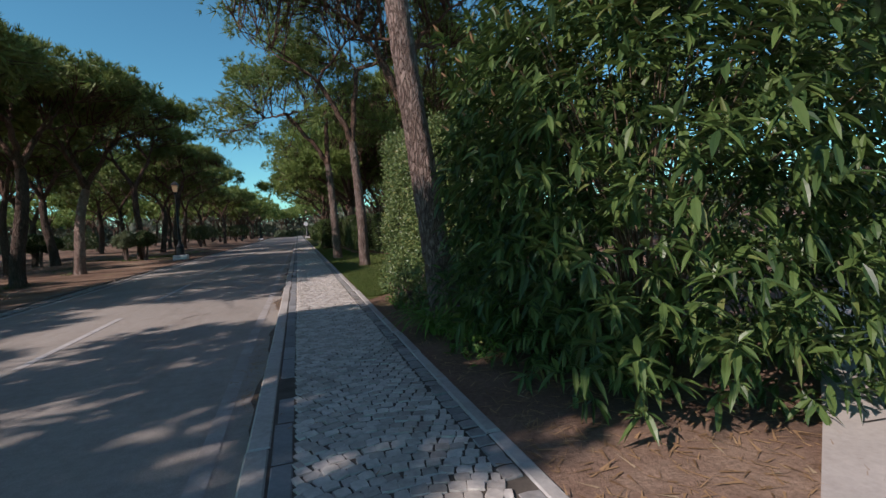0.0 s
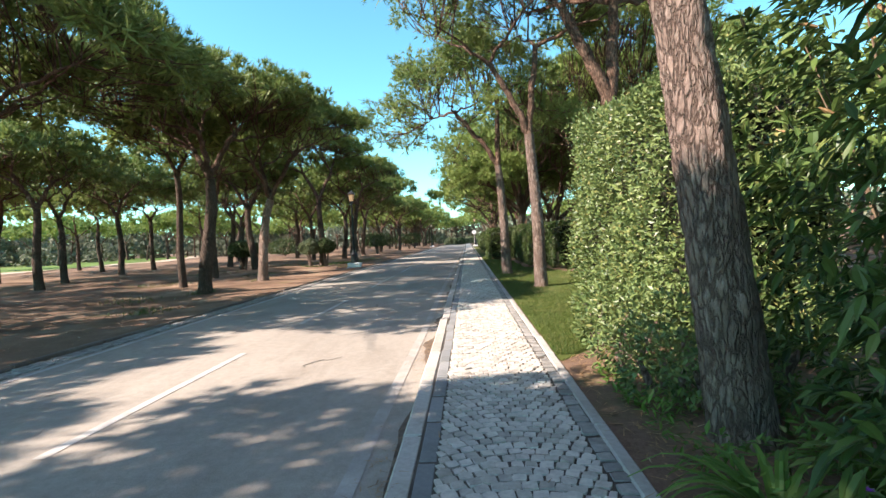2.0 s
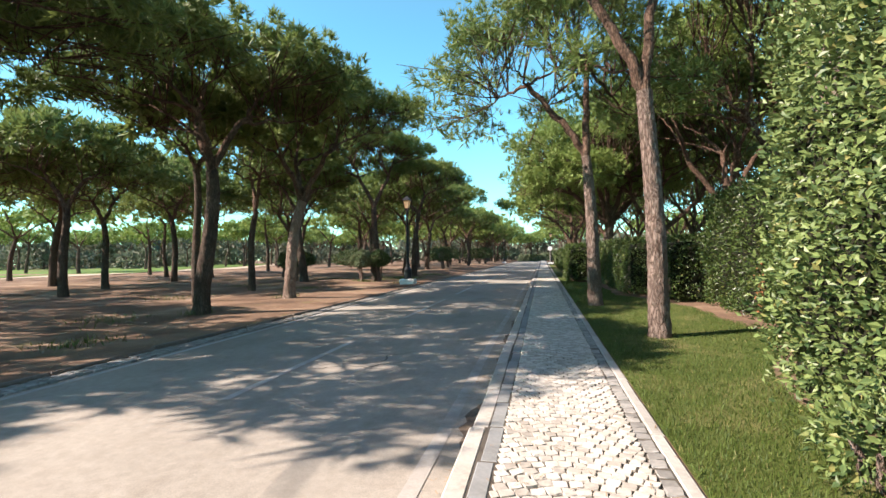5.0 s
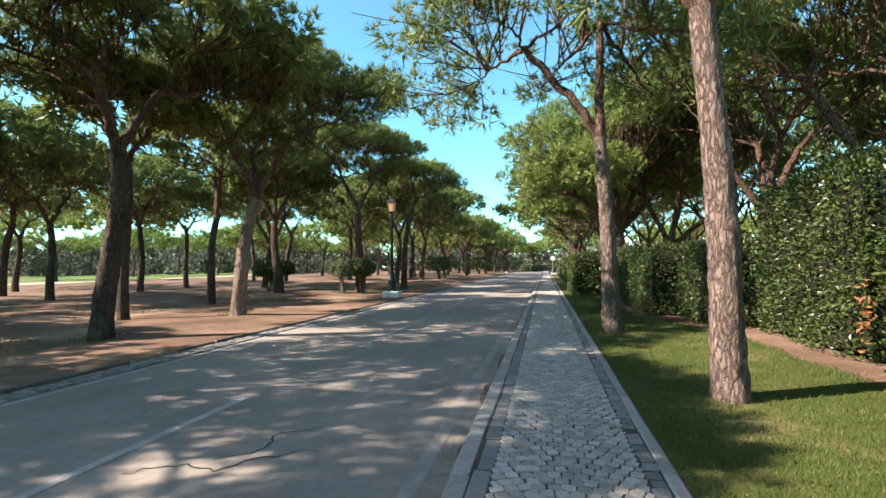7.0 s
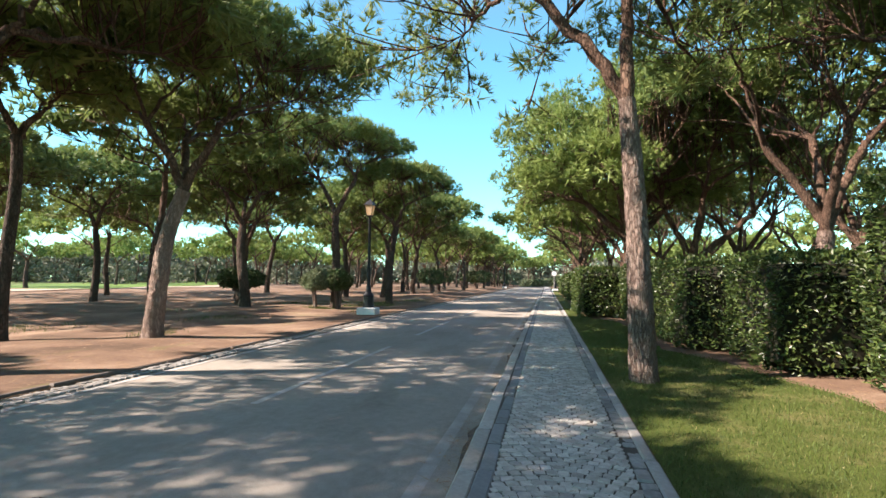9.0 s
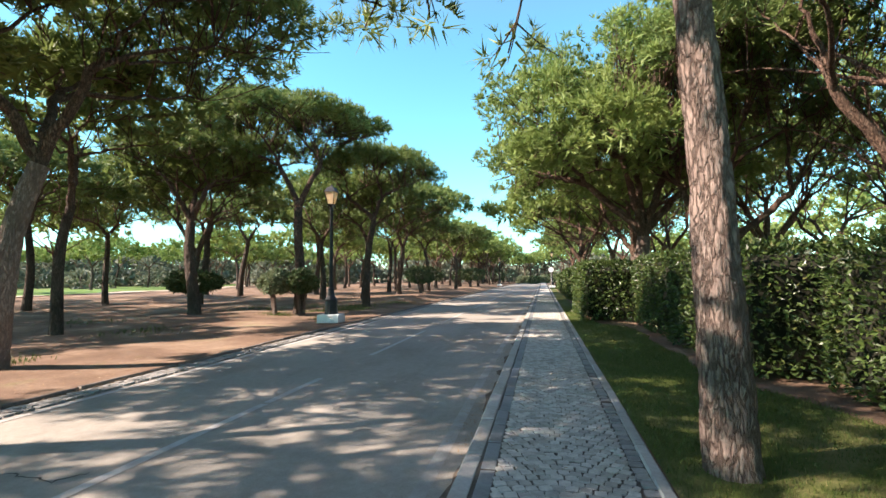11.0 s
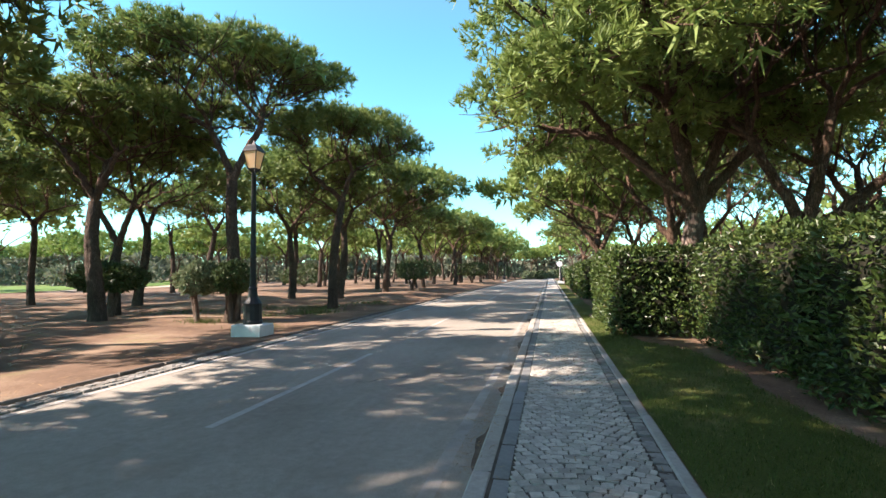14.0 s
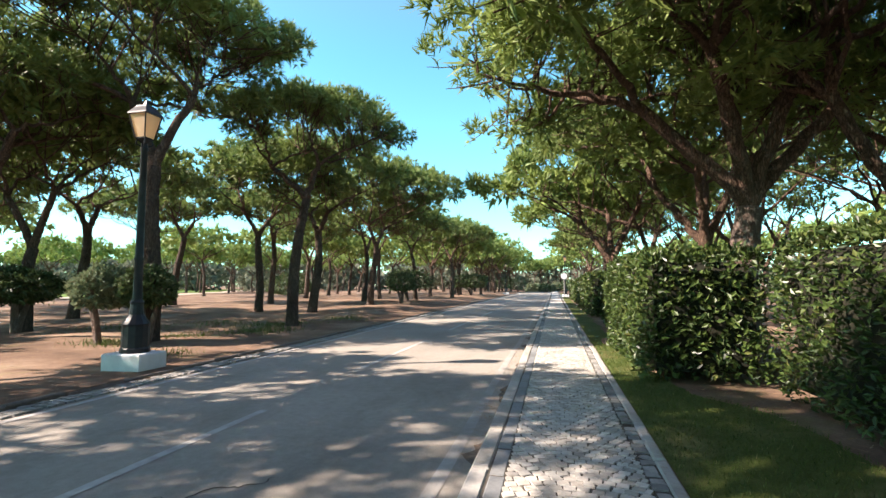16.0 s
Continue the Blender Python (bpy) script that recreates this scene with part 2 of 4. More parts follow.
GLASS.t.nodes["RGB"].outputs[0].default_value = (0.85, 0.66, 0.42, 1)
GLASS = GLASS.m


# ---- mesh helpers ----
def make_mesh(name, chunks, material, smooth=False):
    """One mesh from chunks of (vertices n x 3, faces m x k)."""
    me = bpy.data.meshes.new(name)
    vs, loops, totals, at = [], [], [], 0
    for v, f in chunks:
        v, f = np.asarray(v, np.float32).reshape(-1, 3), np.asarray(f, np.int32)
        vs.append(v)
        loops.append((f + at).ravel())
        totals.append(np.full(len(f), f.shape[1], np.int32))
        at += len(v)
    vs, loops, totals = np.concatenate(vs), np.concatenate(loops), np.concatenate(totals)
    me.vertices.add(len(vs))
    me.vertices.foreach_set("co", vs.ravel())
    me.loops.add(len(loops))
    me.loops.foreach_set("vertex_index", loops.astype(np.int32))
    me.polygons.add(len(totals))
    me.polygons.foreach_set("loop_start", (np.cumsum(totals) - totals).astype(np.int32))
    me.polygons.foreach_set("loop_total", totals)
    me.polygons.foreach_set("use_smooth", np.full(len(totals), smooth))
    me.update(calc_edges=True)
    me.materials.append(material)
    return me


def part(name, chunks, material, parent=None, label="", smooth=False):
    ob = new(name, chunks if isinstance(chunks, bpy.types.Mesh) else make_mesh(name, chunks, material, smooth))
    ob.parent = parent
    return tagged(ob, label)


def thing(name, at, label, category, group="", kind=""):
    ob = new(name)
    ob.location = at
    return tagged(ob, label, category, group, kind)


def tube(path, radii, sides=8, wobble=None, cap=True):
    """A tapered tube along a path."""
    p, r = np.asarray(path, float), np.asarray(radii, float)
    n = len(p)
    d = np.gradient(p, axis=0)
    d /= np.linalg.norm(d, axis=1)[:, None] + 1e-9
    ref = np.array([1.0, 0.07, 0.0]) if abs(d[:, 0]).mean() < 0.8 else np.array([0.0, 0.1, 1.0])
    u = np.cross(d, ref)
    u /= np.linalg.norm(u, axis=1)[:, None]
    w = np.cross(d, u)
    a = np.linspace(0, 2 * np.pi, sides, endpoint=False)
    rr = np.repeat(r[:, None], sides, 1)
    if wobble is not None:
        rr = rr * wobble
    v = p[:, None] + rr[..., None] * (np.cos(a)[None, :, None] * u[:, None] + np.sin(a)[None, :, None] * w[:, None])
    i, j = np.meshgrid(np.arange(n - 1), np.arange(sides), indexing="ij")
    k = (j + 1) % sides
    f = np.stack([i * sides + j, i * sides + k, (i + 1) * sides + k, (i + 1) * sides + j], -1).reshape(-1, 4)
    out = [(v.reshape(-1, 3), f)]
    if cap:
        out.append((v[-1], np.arange(sides)[None]))
    return out


def lathe(profile, sides=16):
    z = np.array([[0, 0, b] for a, b in profile], float)
    z[:, 0] += np.arange(len(z)) * 1e-7
    a = np.linspace(0, 2 * np.pi, sides, endpoint=False) + np.pi / sides
    r = np.array([p[0] for p in profile])
    v = np.stack([r[:, None] * np.cos(a), r[:, None] * np.sin(a), np.repeat(z[:, 2:], sides, 1)], -1)
    n = len(profile)
    i, j = np.meshgrid(np.arange(n - 1), np.arange(sides), indexing="ij")
    k = (j + 1) % sides
    f = np.stack([i * sides + j, i * sides + k, (i + 1) * sides + k, (i + 1) * sides + j], -1).reshape(-1, 4)
    return [(v.reshape(-1, 3), f), (v[0][::-1], np.arange(sides)[None]), (v[-1], np.arange(sides)[None])]


def box(x0, x1, y0, y1, z0, z1, bevel=0.0):
    """A block with its upper edges chamfered; no bottom."""
    b = bevel
    v = [(x0, y0, z0), (x1, y0, z0), (x1, y1, z0), (x0, y1, z0),
         (x0, y0, z1 - b), (x1, y0, z1 - b), (x1, y1, z1 - b), (x0, y1, z1 - b),
         (x0 + b, y0 + b, z1), (x1 - b, y0 + b, z1), (x1 - b, y1 - b, z1), (x0 + b, y1 - b, z1)]
    f = [(0, 1, 5, 4), (1, 2, 6, 5), (2, 3, 7, 6), (3, 0, 4, 7),
         (4, 5, 9, 8), (5, 6, 10, 9), (6, 7, 11, 10), (7, 4, 8, 11), (8, 9, 10, 11)]
    return [(v, f)]


def unit(v):
    return v / (np.linalg.norm(v, axis=-1, keepdims=True) + 1e-9)


def leaves(pos, way, up, length, width, rng, fold=0.25, droop=0.0):
    """Pointed leaves folded along the midrib: four triangles each."""
    n = len(pos)
    way = unit(way)
    side = unit(np.cross(way, up + rng.normal(0, 0.25, (n, 3))))
    nrm = np.cross(side, way)
    L, W = np.asarray(length).reshape(-1, 1), np.asarray(width).reshape(-1, 1)
    mid = pos + way * L * 0.45
    tip = pos + way * L - np.array([0, 0, 1.0]) * L * droop
    a = mid + side * W * 0.5 + nrm * W * fold
    b = mid - side * W * 0.5 + nrm * W * fold
    v = np.stack([pos, a, tip, b, mid], 1)
    q = np.arange(n)[:, None] * 5
    f = np.concatenate([q + np.array([[0, 1, 4]]), q + np.array([[1, 2, 4]]), q + np.array([[4, 2, 3]]), q + np.array([[0, 4, 3]])])
    return (v.reshape(-1, 3), f)


def long_leaves(pos, way, length, width, rng, droop=0.25):
    """Lance-shaped leaves with a folded midrib, bending down to the tip."""
    n = len(pos)
    way = unit(way)
    side = unit(np.cross(way, np.array([0, 0, 1.0]) + rng.normal(0, 0.3, (n, 3))))
    nrm = np.cross(side, way)
    L, W = length[:, None], width[:, None]
    mids, lefts, rights = [], [], []
    for t, w in ((0.0, 0.15), (0.3, 0.9), (0.62, 0.85), (1.0, 0.0)):
        q = pos + way * L * t - np.array([0, 0, 1.0]) * L * droop * t * t
        mids.append(q)
        lefts.append(q + side * W * w * 0.5 + nrm * W * w * 0.2)
        rights.append(q - side * W * w * 0.5 + nrm * W * w * 0.2)
    v = np.stack(mids + lefts[:3] + rights[:3], 1)
    o = np.arange(n)[:, None] * 10
    quads = np.concatenate([o + np.array([q]) for q in ((0, 4, 5, 1), (1, 5, 6, 2), (7, 0, 1, 8), (8, 1, 2, 9))])
    tris = np.concatenate([o + np.array([q]) for q in ((2, 6, 3), (9, 2, 3))])
    return v.reshape(-1, 3), quads, tris


# ---- ground, road and pavement ----
GUTTER = mat_plain("gutter_dirt", (0.07, 0.05, 0.035), (0.2, 0.15, 0.11), 14.0)
SAND = mat_plain("sandy_path", (0.4, 0.31, 0.23), (0.5, 0.4, 0.3), 0.6)

def smooth(a, b, x):
    t = np.clip((x - a) / (b - a), 0, 1)
    return t * t * (3 - 2 * t)


def ground_height(x, y):
    w = 0.035 * np.sin(x * 0.71 + 0.3 * y) + 0.03 * np.sin(y * 0.53 - 0.4 * x + 1.0) + 0.02 * np.sin(1.9 * x + 1.3 * y)
    left = 0.05 + w * smooth(-5.2, -8, x) + 0.16 * smooth(30, 46, y) * smooth(-5.5, -7, x)
    right = 0.1 + w * 0.4 * smooth(2.2, 4, x) * smooth(6.5, 9.5, y)
    return np.where(x < -4.8, left, np.where(x > 1.35, right, -0.12))


def sheet(xs, ys, height):
    x, y = np.meshgrid(xs, ys, indexing="ij")
    v = np.stack([x, y, height(x, y)], -1)
    a, b = len(xs), len(ys)
    i, j = np.meshgrid(np.arange(a - 1), np.arange(b - 1), indexing="ij")
    f = np.stack([i * b + j, (i + 1) * b + j, (i + 1) * b + j + 1, i * b + j + 1], -1).reshape(-1, 4)
    return [(v.reshape(-1, 3), f)]


gx = np.concatenate([[-900, -500, -300, -200, -140, -100, -80, -65, -52], np.arange(-42, -5.5, 0.6), [-5.4, -5.1, -4.86, -4.81, -4.79, 1.3, 1.36, 1.405],
                     np.arange(1.7, 9, 0.5), [10, 12, 15, 20, 30, 45, 70, 120, 220, 400, 900]])
gy = np.concatenate([[-600, -200, -80, -40, -20, -10, -5], np.arange(-2, 60, 0.6), np.arange(60, 130, 3), [150, 190, 260, 400, 700, 1500]])
tagged(part("ground", sheet(gx, gy, ground_height), DIRT, smooth=True), "reddish-brown earth strewn with dry pine needles", "ground", kind="structure")

road = part("road", sheet(np.linspace(-4.78, 0.17, 8), np.concatenate([np.arange(-20, 60, 2), np.arange(60, 175, 5)]),
                          lambda x, y: 0.0 * x + 0.012 * (1 - ((x + 2.3) / 2.5) ** 2)), ASPHALT)
tagged(road, "pale worn asphalt road with dusty edges", "road", kind="structure")


def road_z(x):
    return 0.012 * (1 - ((x + 2.3) / 2.5) ** 2) + 0.004


def ribbon(pts, widths, z=None):
    p = np.asarray(pts, float)
    d = unit(np.gradient(p, axis=0))
    s = np.stack([-d[:, 1], d[:, 0]], -1) * np.asarray(widths).reshape(-1, 1) * 0.5
    l, r = p + s, p - s
    v = np.concatenate([l, r])
    zz = road_z(v[:, 0]) if z is None else np.full(len(v), z)
    n = len(p)
    i = np.arange(n - 1)
    return [(np.column_stack([v, zz]), np.stack([i + n, i + n + 1, i + 1, i], -1))]


for y0, y1 in ((-3.0, 0.6), (2.6, 4.4), (5.6, 8.4), (10.4, 13.4), (16.2, 19.2), (19.25, 20.5), (22.4, 26.15), (28.6, 32.3), (35, 38.6), (41, 44.6), (47, 51), (54, 58), (61, 65), (68, 72)):
    part("centre_dash", ribbon([(-2.2, y) for y in np.linspace(y0, y1, 6)], [0.085] * 6), PAINT, road, "worn white centre line dash")
_yy = np.arange(-8, 120, 1.0)
part("edge_line", ribbon([(-4.35 + 0.008 * math.sin(y), y) for y in _yy], [0.085] * len(_yy)), PAINT, road, "white line along the road's edge")
part("edge_line", ribbon([(-0.08 + 0.015 * math.sin(y * 0.8), y) for y in _yy], [0.1] * len(_yy)), PAINT_OLD, road, "faded line along the kerb")
rng = np.random.default_rng(4)
for cx, cy, ang, ln in ((-1.95, 11.6, 0.5, 1.5), (-1.5, 11.9, 1.1, 1.1), (-2.4, 13.9, 0.25, 1.0), (-1.2, 7.6, 0.9, 0.7), (-1.7, 24.2, 0.7, 0.9), (-3.1, 17.2, 0.3, 1.0)):
    n = 22
    a = ang + np.cumsum(rng.normal(0, 0.3, n)) + rng.normal(0, 0.5, n)
    a = ang + (a - a.mean())
    p = np.cumsum(np.stack([np.cos(a), np.sin(a)], -1) * ln / n, 0) + (cx, cy)
    part("crack", ribbon(p, (0.011 * np.sin(np.linspace(0.3, 2.9, n)) + 0.003) * rng.uniform(0.6, 1.4, n)), CRACK, road, "dark crack in the asphalt")
rng = np.random.default_rng(14)
y = -1.0
while y < 60:
    ln = rng.uniform(0.4, 1.9)
    n = 9
    yy = np.linspace(y, y + ln, n)
    wd = rng.uniform(0.05, 0.15) * np.sin(np.linspace(0.15, 3.0, n)) * rng.uniform(0.5, 1.2, n) + 0.01
    part("gutter_dirt", ribbon(np.column_stack([0.15 - wd * 0.5, yy]), wd, 0.009), GUTTER, road, "dark dirt washed against the kerb")
    y += ln + rng.uniform(0.1, 1.6)


# ---- kerbs and edging ----
pavement = part("pavement", sheet(np.array([0.25, 0.8, 1.36]), np.arange(-12, 120, 4.0), lambda x, y: 0.1055 + 0.0 * x), JOINT)
tagged(pavement, "limestone cobble pavement with sandy joints beside the road", "pavement", kind="structure")
kerb_line = tagged(new("kerb"), "pale limestone kerb stones between pavement and road", "kerb", kind="structure")
old_kerb = tagged(new("kerb"), "low weathered dark kerb stones beside bare earth", "kerb", kind="structure")


def stones_row(parent, name, x0, x1, z1, length, y0, y1, material, gap=0.008, bevel=0.012, jit=0.004):
    rng = np.random.default_rng(int(abs(x0) * 1000) + 7)
    kinds = [make_mesh(name, box(-(x1 - x0) / 2, (x1 - x0) / 2, -length * k / 2 + gap / 2, length * k / 2 - gap / 2, -0.16, 0, bevel), material) for k in (0.86, 1.0, 1.12)]
    y = y0
    while y < y1:
        i = int(rng.integers(0, 3))
        ln = length * (0.86, 1.0, 1.12)[i]
        ob = new(name, kinds[i])
        ob.parent = parent
        ob.matrix_basis = pose((x0 + x1) / 2 + rng.normal(0, jit), y + ln / 2, z1 + rng.normal(0, jit * 0.6), 0, rng.normal(0, 0.5), rng.normal(0, 0.25))
        y += ln


stones_row(kerb_line, "kerb_stone", 0.155, 0.275, 0.112, 1.0, -6, 110, KERB)
stones_row(pavement, "slab", 0.277, 0.387, 0.11, 0.5, -4, 60, SLAB)
stones_row(pavement, "edging_stone", 1.325, 1.41, 0.118, 0.8, 1.6, 100, EDGING)
stones_row(old_kerb, "kerb_stone", -4.86, -4.775, 0.055, 0.75, -4, 110, OLD_KERB, 0.012, 0.018, 0.012)


def cobble_mesh(rng, sx, sy, h=0.026):
    """One worn stone with an uneven outline."""
    c = np.array([(-1, -1), (0.1, -1.08), (1, -0.95), (1.06, 0.1), (0.95, 1), (-0.1, 1.06), (-1, 0.95), (-1.06, -0.1)]) * 0.5
    c = c * (sx, sy) + rng.normal(0, 0.035 * min(sx, sy), (8, 2))
    top = c * 0.91 + rng.normal(0, 0.002, (8, 2))
    v = np.concatenate([np.column_stack([c, np.full(8, -0.012)]), np.column_stack([c * 0.97, np.full(8, h * 0.72)]),
                        np.column_stack([top, h + rng.normal(0, 0.0015, 8)])])
    i = np.arange(8)
    k = (i + 1) % 8
    f = np.concatenate([np.stack([i + o, k + o, k + 8 + o, i + 8 + o], -1) for o in (0, 8)])
    return v, f, np.arange(16, 24)[None]


def cobble_places(y0, y1, x0, x1, size, rng):
    """Rows that bow gently across the pavement, with half stones at the borders."""
    out = []
    n = int(round((x1 - x0) / size))
    step = (x1 - x0) / n
    for r, y in enumerate(np.arange(y0, y1, size * 0.98)):
        off = r % 2
        for i in range(n + off):
            half = off and i in (0, n)
            x = x0 + (i + 0.5) * step if not off else x0 + i * step + (step * 0.25 if i == 0 else -step * 0.25 if i == n else 0)
            t = (x - x0) / (x1 - x0) * math.pi
            bow = 0.1 * math.sin(t) + 0.02 * math.sin(y * 2.1)
            slope = math.degrees(math.atan(0.1 * math.pi / (x1 - x0) * math.cos(t)))
            out.append((x + rng.normal(0, 0.003), y + bow + rng.normal(0, 0.004), slope + rng.normal(0, 4), rng.normal(0, 0.0025), 0.52 if half else 1.0))
    return out


rng = np.random.default_rng(11)
variants = [cobble_mesh(rng, 0.0725 * rng.uniform(0.92, 1.04), 0.0695 * rng.uniform(0.92, 1.04)) for _ in range(14)]
variant_meshes = [make_mesh("cobble", [(v, f), (v, t)], COBBLE) for v, f, t in variants]
joined, single = [], 0
for x, y, turn, dz, wide in cobble_places(-1.0, 46.0, 0.39, 1.22, 0.076, rng):
    i = int(rng.integers(0, 14))
    if 5.6 < y < 8.2 and single < 300:
        ob = new("cobble", variant_meshes[i])
        ob.parent = pavement
        ob.matrix_basis = pose(x, y, 0.088 + dz, rng.normal(0, 1.5), rng.normal(0, 1.5), turn) @ Matrix.Diagonal((wide, 1, 1, 1))
        single += 1
    else:
        v, f, t = variants[i]
        ca, sa = math.cos(radians(turn)), math.sin(radians(turn))
        v = v * (wide, 1, 1)
        w = np.column_stack([v[:, 0] * ca - v[:, 1] * sa + x, v[:, 0] * sa + v[:, 1] * ca + y, v[:, 2] + 0.088 + dz * 0.7 + v[:, 0] * rng.normal(0, 0.02)])
        joined += [(w, f), (w, t)]
tagged(part("cobbles", joined, COBBLE_FAR, pavement), kind="stuff")
joined = []
for x0, x1, y0, y1, size, z, par in ((1.225, 1.325, -1, 46, 0.1, 0.0885, pavement), (-4.74, -4.46, -2, 50, 0.1, 0.0, road)):
    joined = []
    n = int(round((x1 - x0) / size))
    n = max(n, 1)
    for y in np.arange(y0, y1, size * 1.04):
        for i in range(n):
            v, f, t = variants[int(rng.integers(0, 14))]
            w = v * (1.2, 1.3, 0.95) + (x0 + (i + 0.5) * (x1 - x0) / n + rng.normal(0, 0.004), y + rng.normal(0, 0.006), z + rng.normal(0, 0.004))
            joined += [(w, f), (w, t)]
    tagged(part("border_cobbles", joined, COBBLE_DARK, par, "row of darker grey cobbles"), kind="stuff")

# ---- lawn, bed and driveway ----
def lawn_edge(y):
    e = np.interp(y, [7.2, 8.2, 9, 11.5, 12.6, 13.5, 18, 19.5, 20.8, 26.8, 27.4, 32.5, 33.5, 70, 90],
                  [1.5, 2.3, 2.6, 2.7, 3.3, 3.8, 3.75, 3.3, 2.75, 2.75, 2.1, 1.65, 1.95, 2.0, 2.0])
    return e + 0.05 * np.sin(y * 2.3) + 0.03 * np.sin(y * 5.1)


ly = np.arange(7.2, 90, 0.3)
lu = np.linspace(0, 1, 9)
lx = 1.412 + (lawn_edge(ly)[None] - 1.412) * lu[:, None]
lv = np.stack([lx, np.repeat(ly[None], 9, 0), ground_height(lx, np.repeat(ly[None], 9, 0)) + 0.012 - 0.016 * (lu[:, None] == 1)], -1)
_i, _j = np.meshgrid(np.arange(8), np.arange(len(ly) - 1), indexing="ij")
_n = len(ly)
lawn = part("lawn", [(lv.reshape(-1, 3), np.stack([_i * _n + _j, (_i + 1) * _n + _j, (_i + 1) * _n + _j + 1, _i * _n + _j + 1], -1).reshape(-1, 4))], LAWN, smooth=True)
tagged(lawn, "short green lawn strip with dry patches beside the pavement", "lawn", kind="structure")
fy = np.linspace(34, 130, 25)
fv = sheet(np.linspace(0, 1, 15), fy, lambda x, y: 0 * x)
V = fv[0][0].copy()
near = np.interp(V[:, 1], [34, 44, 60, 85, 130], [-44, -39, -40, -50, -75])
V[:, 0] = near - V[:, 0] * 110
V[:, 2] = ground_height(V[:, 0], V[:, 1]) + 0.06
tagged(part("fairway", [(V, fv[0][1][:, ::-1])], FAIRWAY, smooth=True), "bright mown fairway grass beyond the pines", "lawn", kind="structure")
driveway = part("driveway", [([(1.42, -9, 0.118), (4.1, -9, 0.118), (14, -9, 0.118), (1.42, 0.75, 0.118), (2.9, 1.75, 0.118), (14, 1.75, 0.118), (6.2, 4.1, 0.118), (14, 6.0, 0.118)],
                              [(0, 1, 4, 3), (1, 2, 5, 4), (4, 5, 7, 6)])], CONCRETE)
tagged(driveway, "pale concrete driveway with a fine joint", "driveway", kind="structure")
part("joint", [([(3.0, 1.63, 0.1225), (12, 0.60, 0.1225), (12, 0.612, 0.1225), (3.0, 1.642, 0.1225)], [(0, 1, 2, 3)])], CRACK, driveway)


def scatter_blades(name, x, y, z, h, w, rng, material, label, category, flat=0.0):
    n = len(x)
    p = np.column_stack([x, y, z])
    a = rng.uniform(0, 2 * np.pi, n)
    s = np.column_stack([np.cos(a), np.sin(a), 0 * a])
    lean = np.column_stack([rng.normal(0, 0.4, n), rng.normal(0, 0.4, n), np.full(n, 1.0 - flat)])
    if flat:
        b = rng.uniform(0, 2 * np.pi, n)
        lean = np.column_stack([np.cos(b), np.sin(b), rng.uniform(0, 0.15, n)])
    v = np.stack([p - s * w[:, None] / 2, p + s * w[:, None] / 2, p + unit(lean) * h[:, None]], 1)
    f = np.arange(n * 3).reshape(-1, 3)
    return tagged(part(name, [(v.reshape(-1, 3), f)], material), label, category, kind="stuff")


rng = np.random.default_rng(21)
N = 90000
y = 7.4 + (1 - np.sqrt(rng.uniform(0, 1, N))) * 26 * 1.0
x = 1.42 + rng.uniform(0, 1, N) ** 1.0 * (lawn_edge(y) - 1.45)
scatter_blades("grass_blades", x, y, ground_height(x, y) + 0.008, rng.uniform(0.018, 0.05, N), rng.uniform(0.004, 0.008, N), rng, BLADE, "short green grass blades on the lawn", "grass")
N = 15000
x = np.concatenate([rng.normal(0.08, 0.07, N // 3), rng.normal(-4.68, 0.1, N // 3), rng.uniform(0.3, 1.4, N - 2 * (N // 3))])
y = rng.uniform(0, 34, N)
x = np.clip(x, -5, 1.4)
z = np.where(x > 0.28, 0.122, np.where(x > 0.15, 0.108, np.where(x < -4.45, 0.035, 0.012)))
keep = rng.uniform(0, 1, N) < np.where(x > 0.28, 0.15, 0.45 + 0.5 * np.sin(y * 1.7))
scatter_blades("fallen_needles", x[keep], y[keep], z[keep], rng.uniform(0.04, 0.1, N)[keep], rng.uniform(0.004, 0.01, N)[keep], rng, LITTER, "dry pine needles and leaf crumbs along the kerb", "litter", 1.0)


# ---- umbrella pines ----
def bezier(a, b, c, d, n):
    t = np.linspace(0, 1, n)[:, None]
    return (1 - t) ** 3 * a + 3 * (1 - t) ** 2 * t * b + 3 * (1 - t) * t * t * c + t ** 3 * d


def needle_tufts(p, way, length, width, k, spread, rng):
    """k thin triangles fanning out of each point."""
    n = len(p)
    d = unit(way[:, None] + rng.normal(0, spread, (n, k, 3)))
    L = length * rng.uniform(0.65, 1.2, (n, k, 1))
    s = unit(np.cross(d, rng.normal(0, 1, (n, k, 3)))) * width * 0.5
    b = p[:, None] + d * L * 0.12
    v = np.stack([b - s, b + s, b + d * L], 2).reshape(-1, 3)
    return (v, np.arange(n * k * 3).reshape(-1, 3))


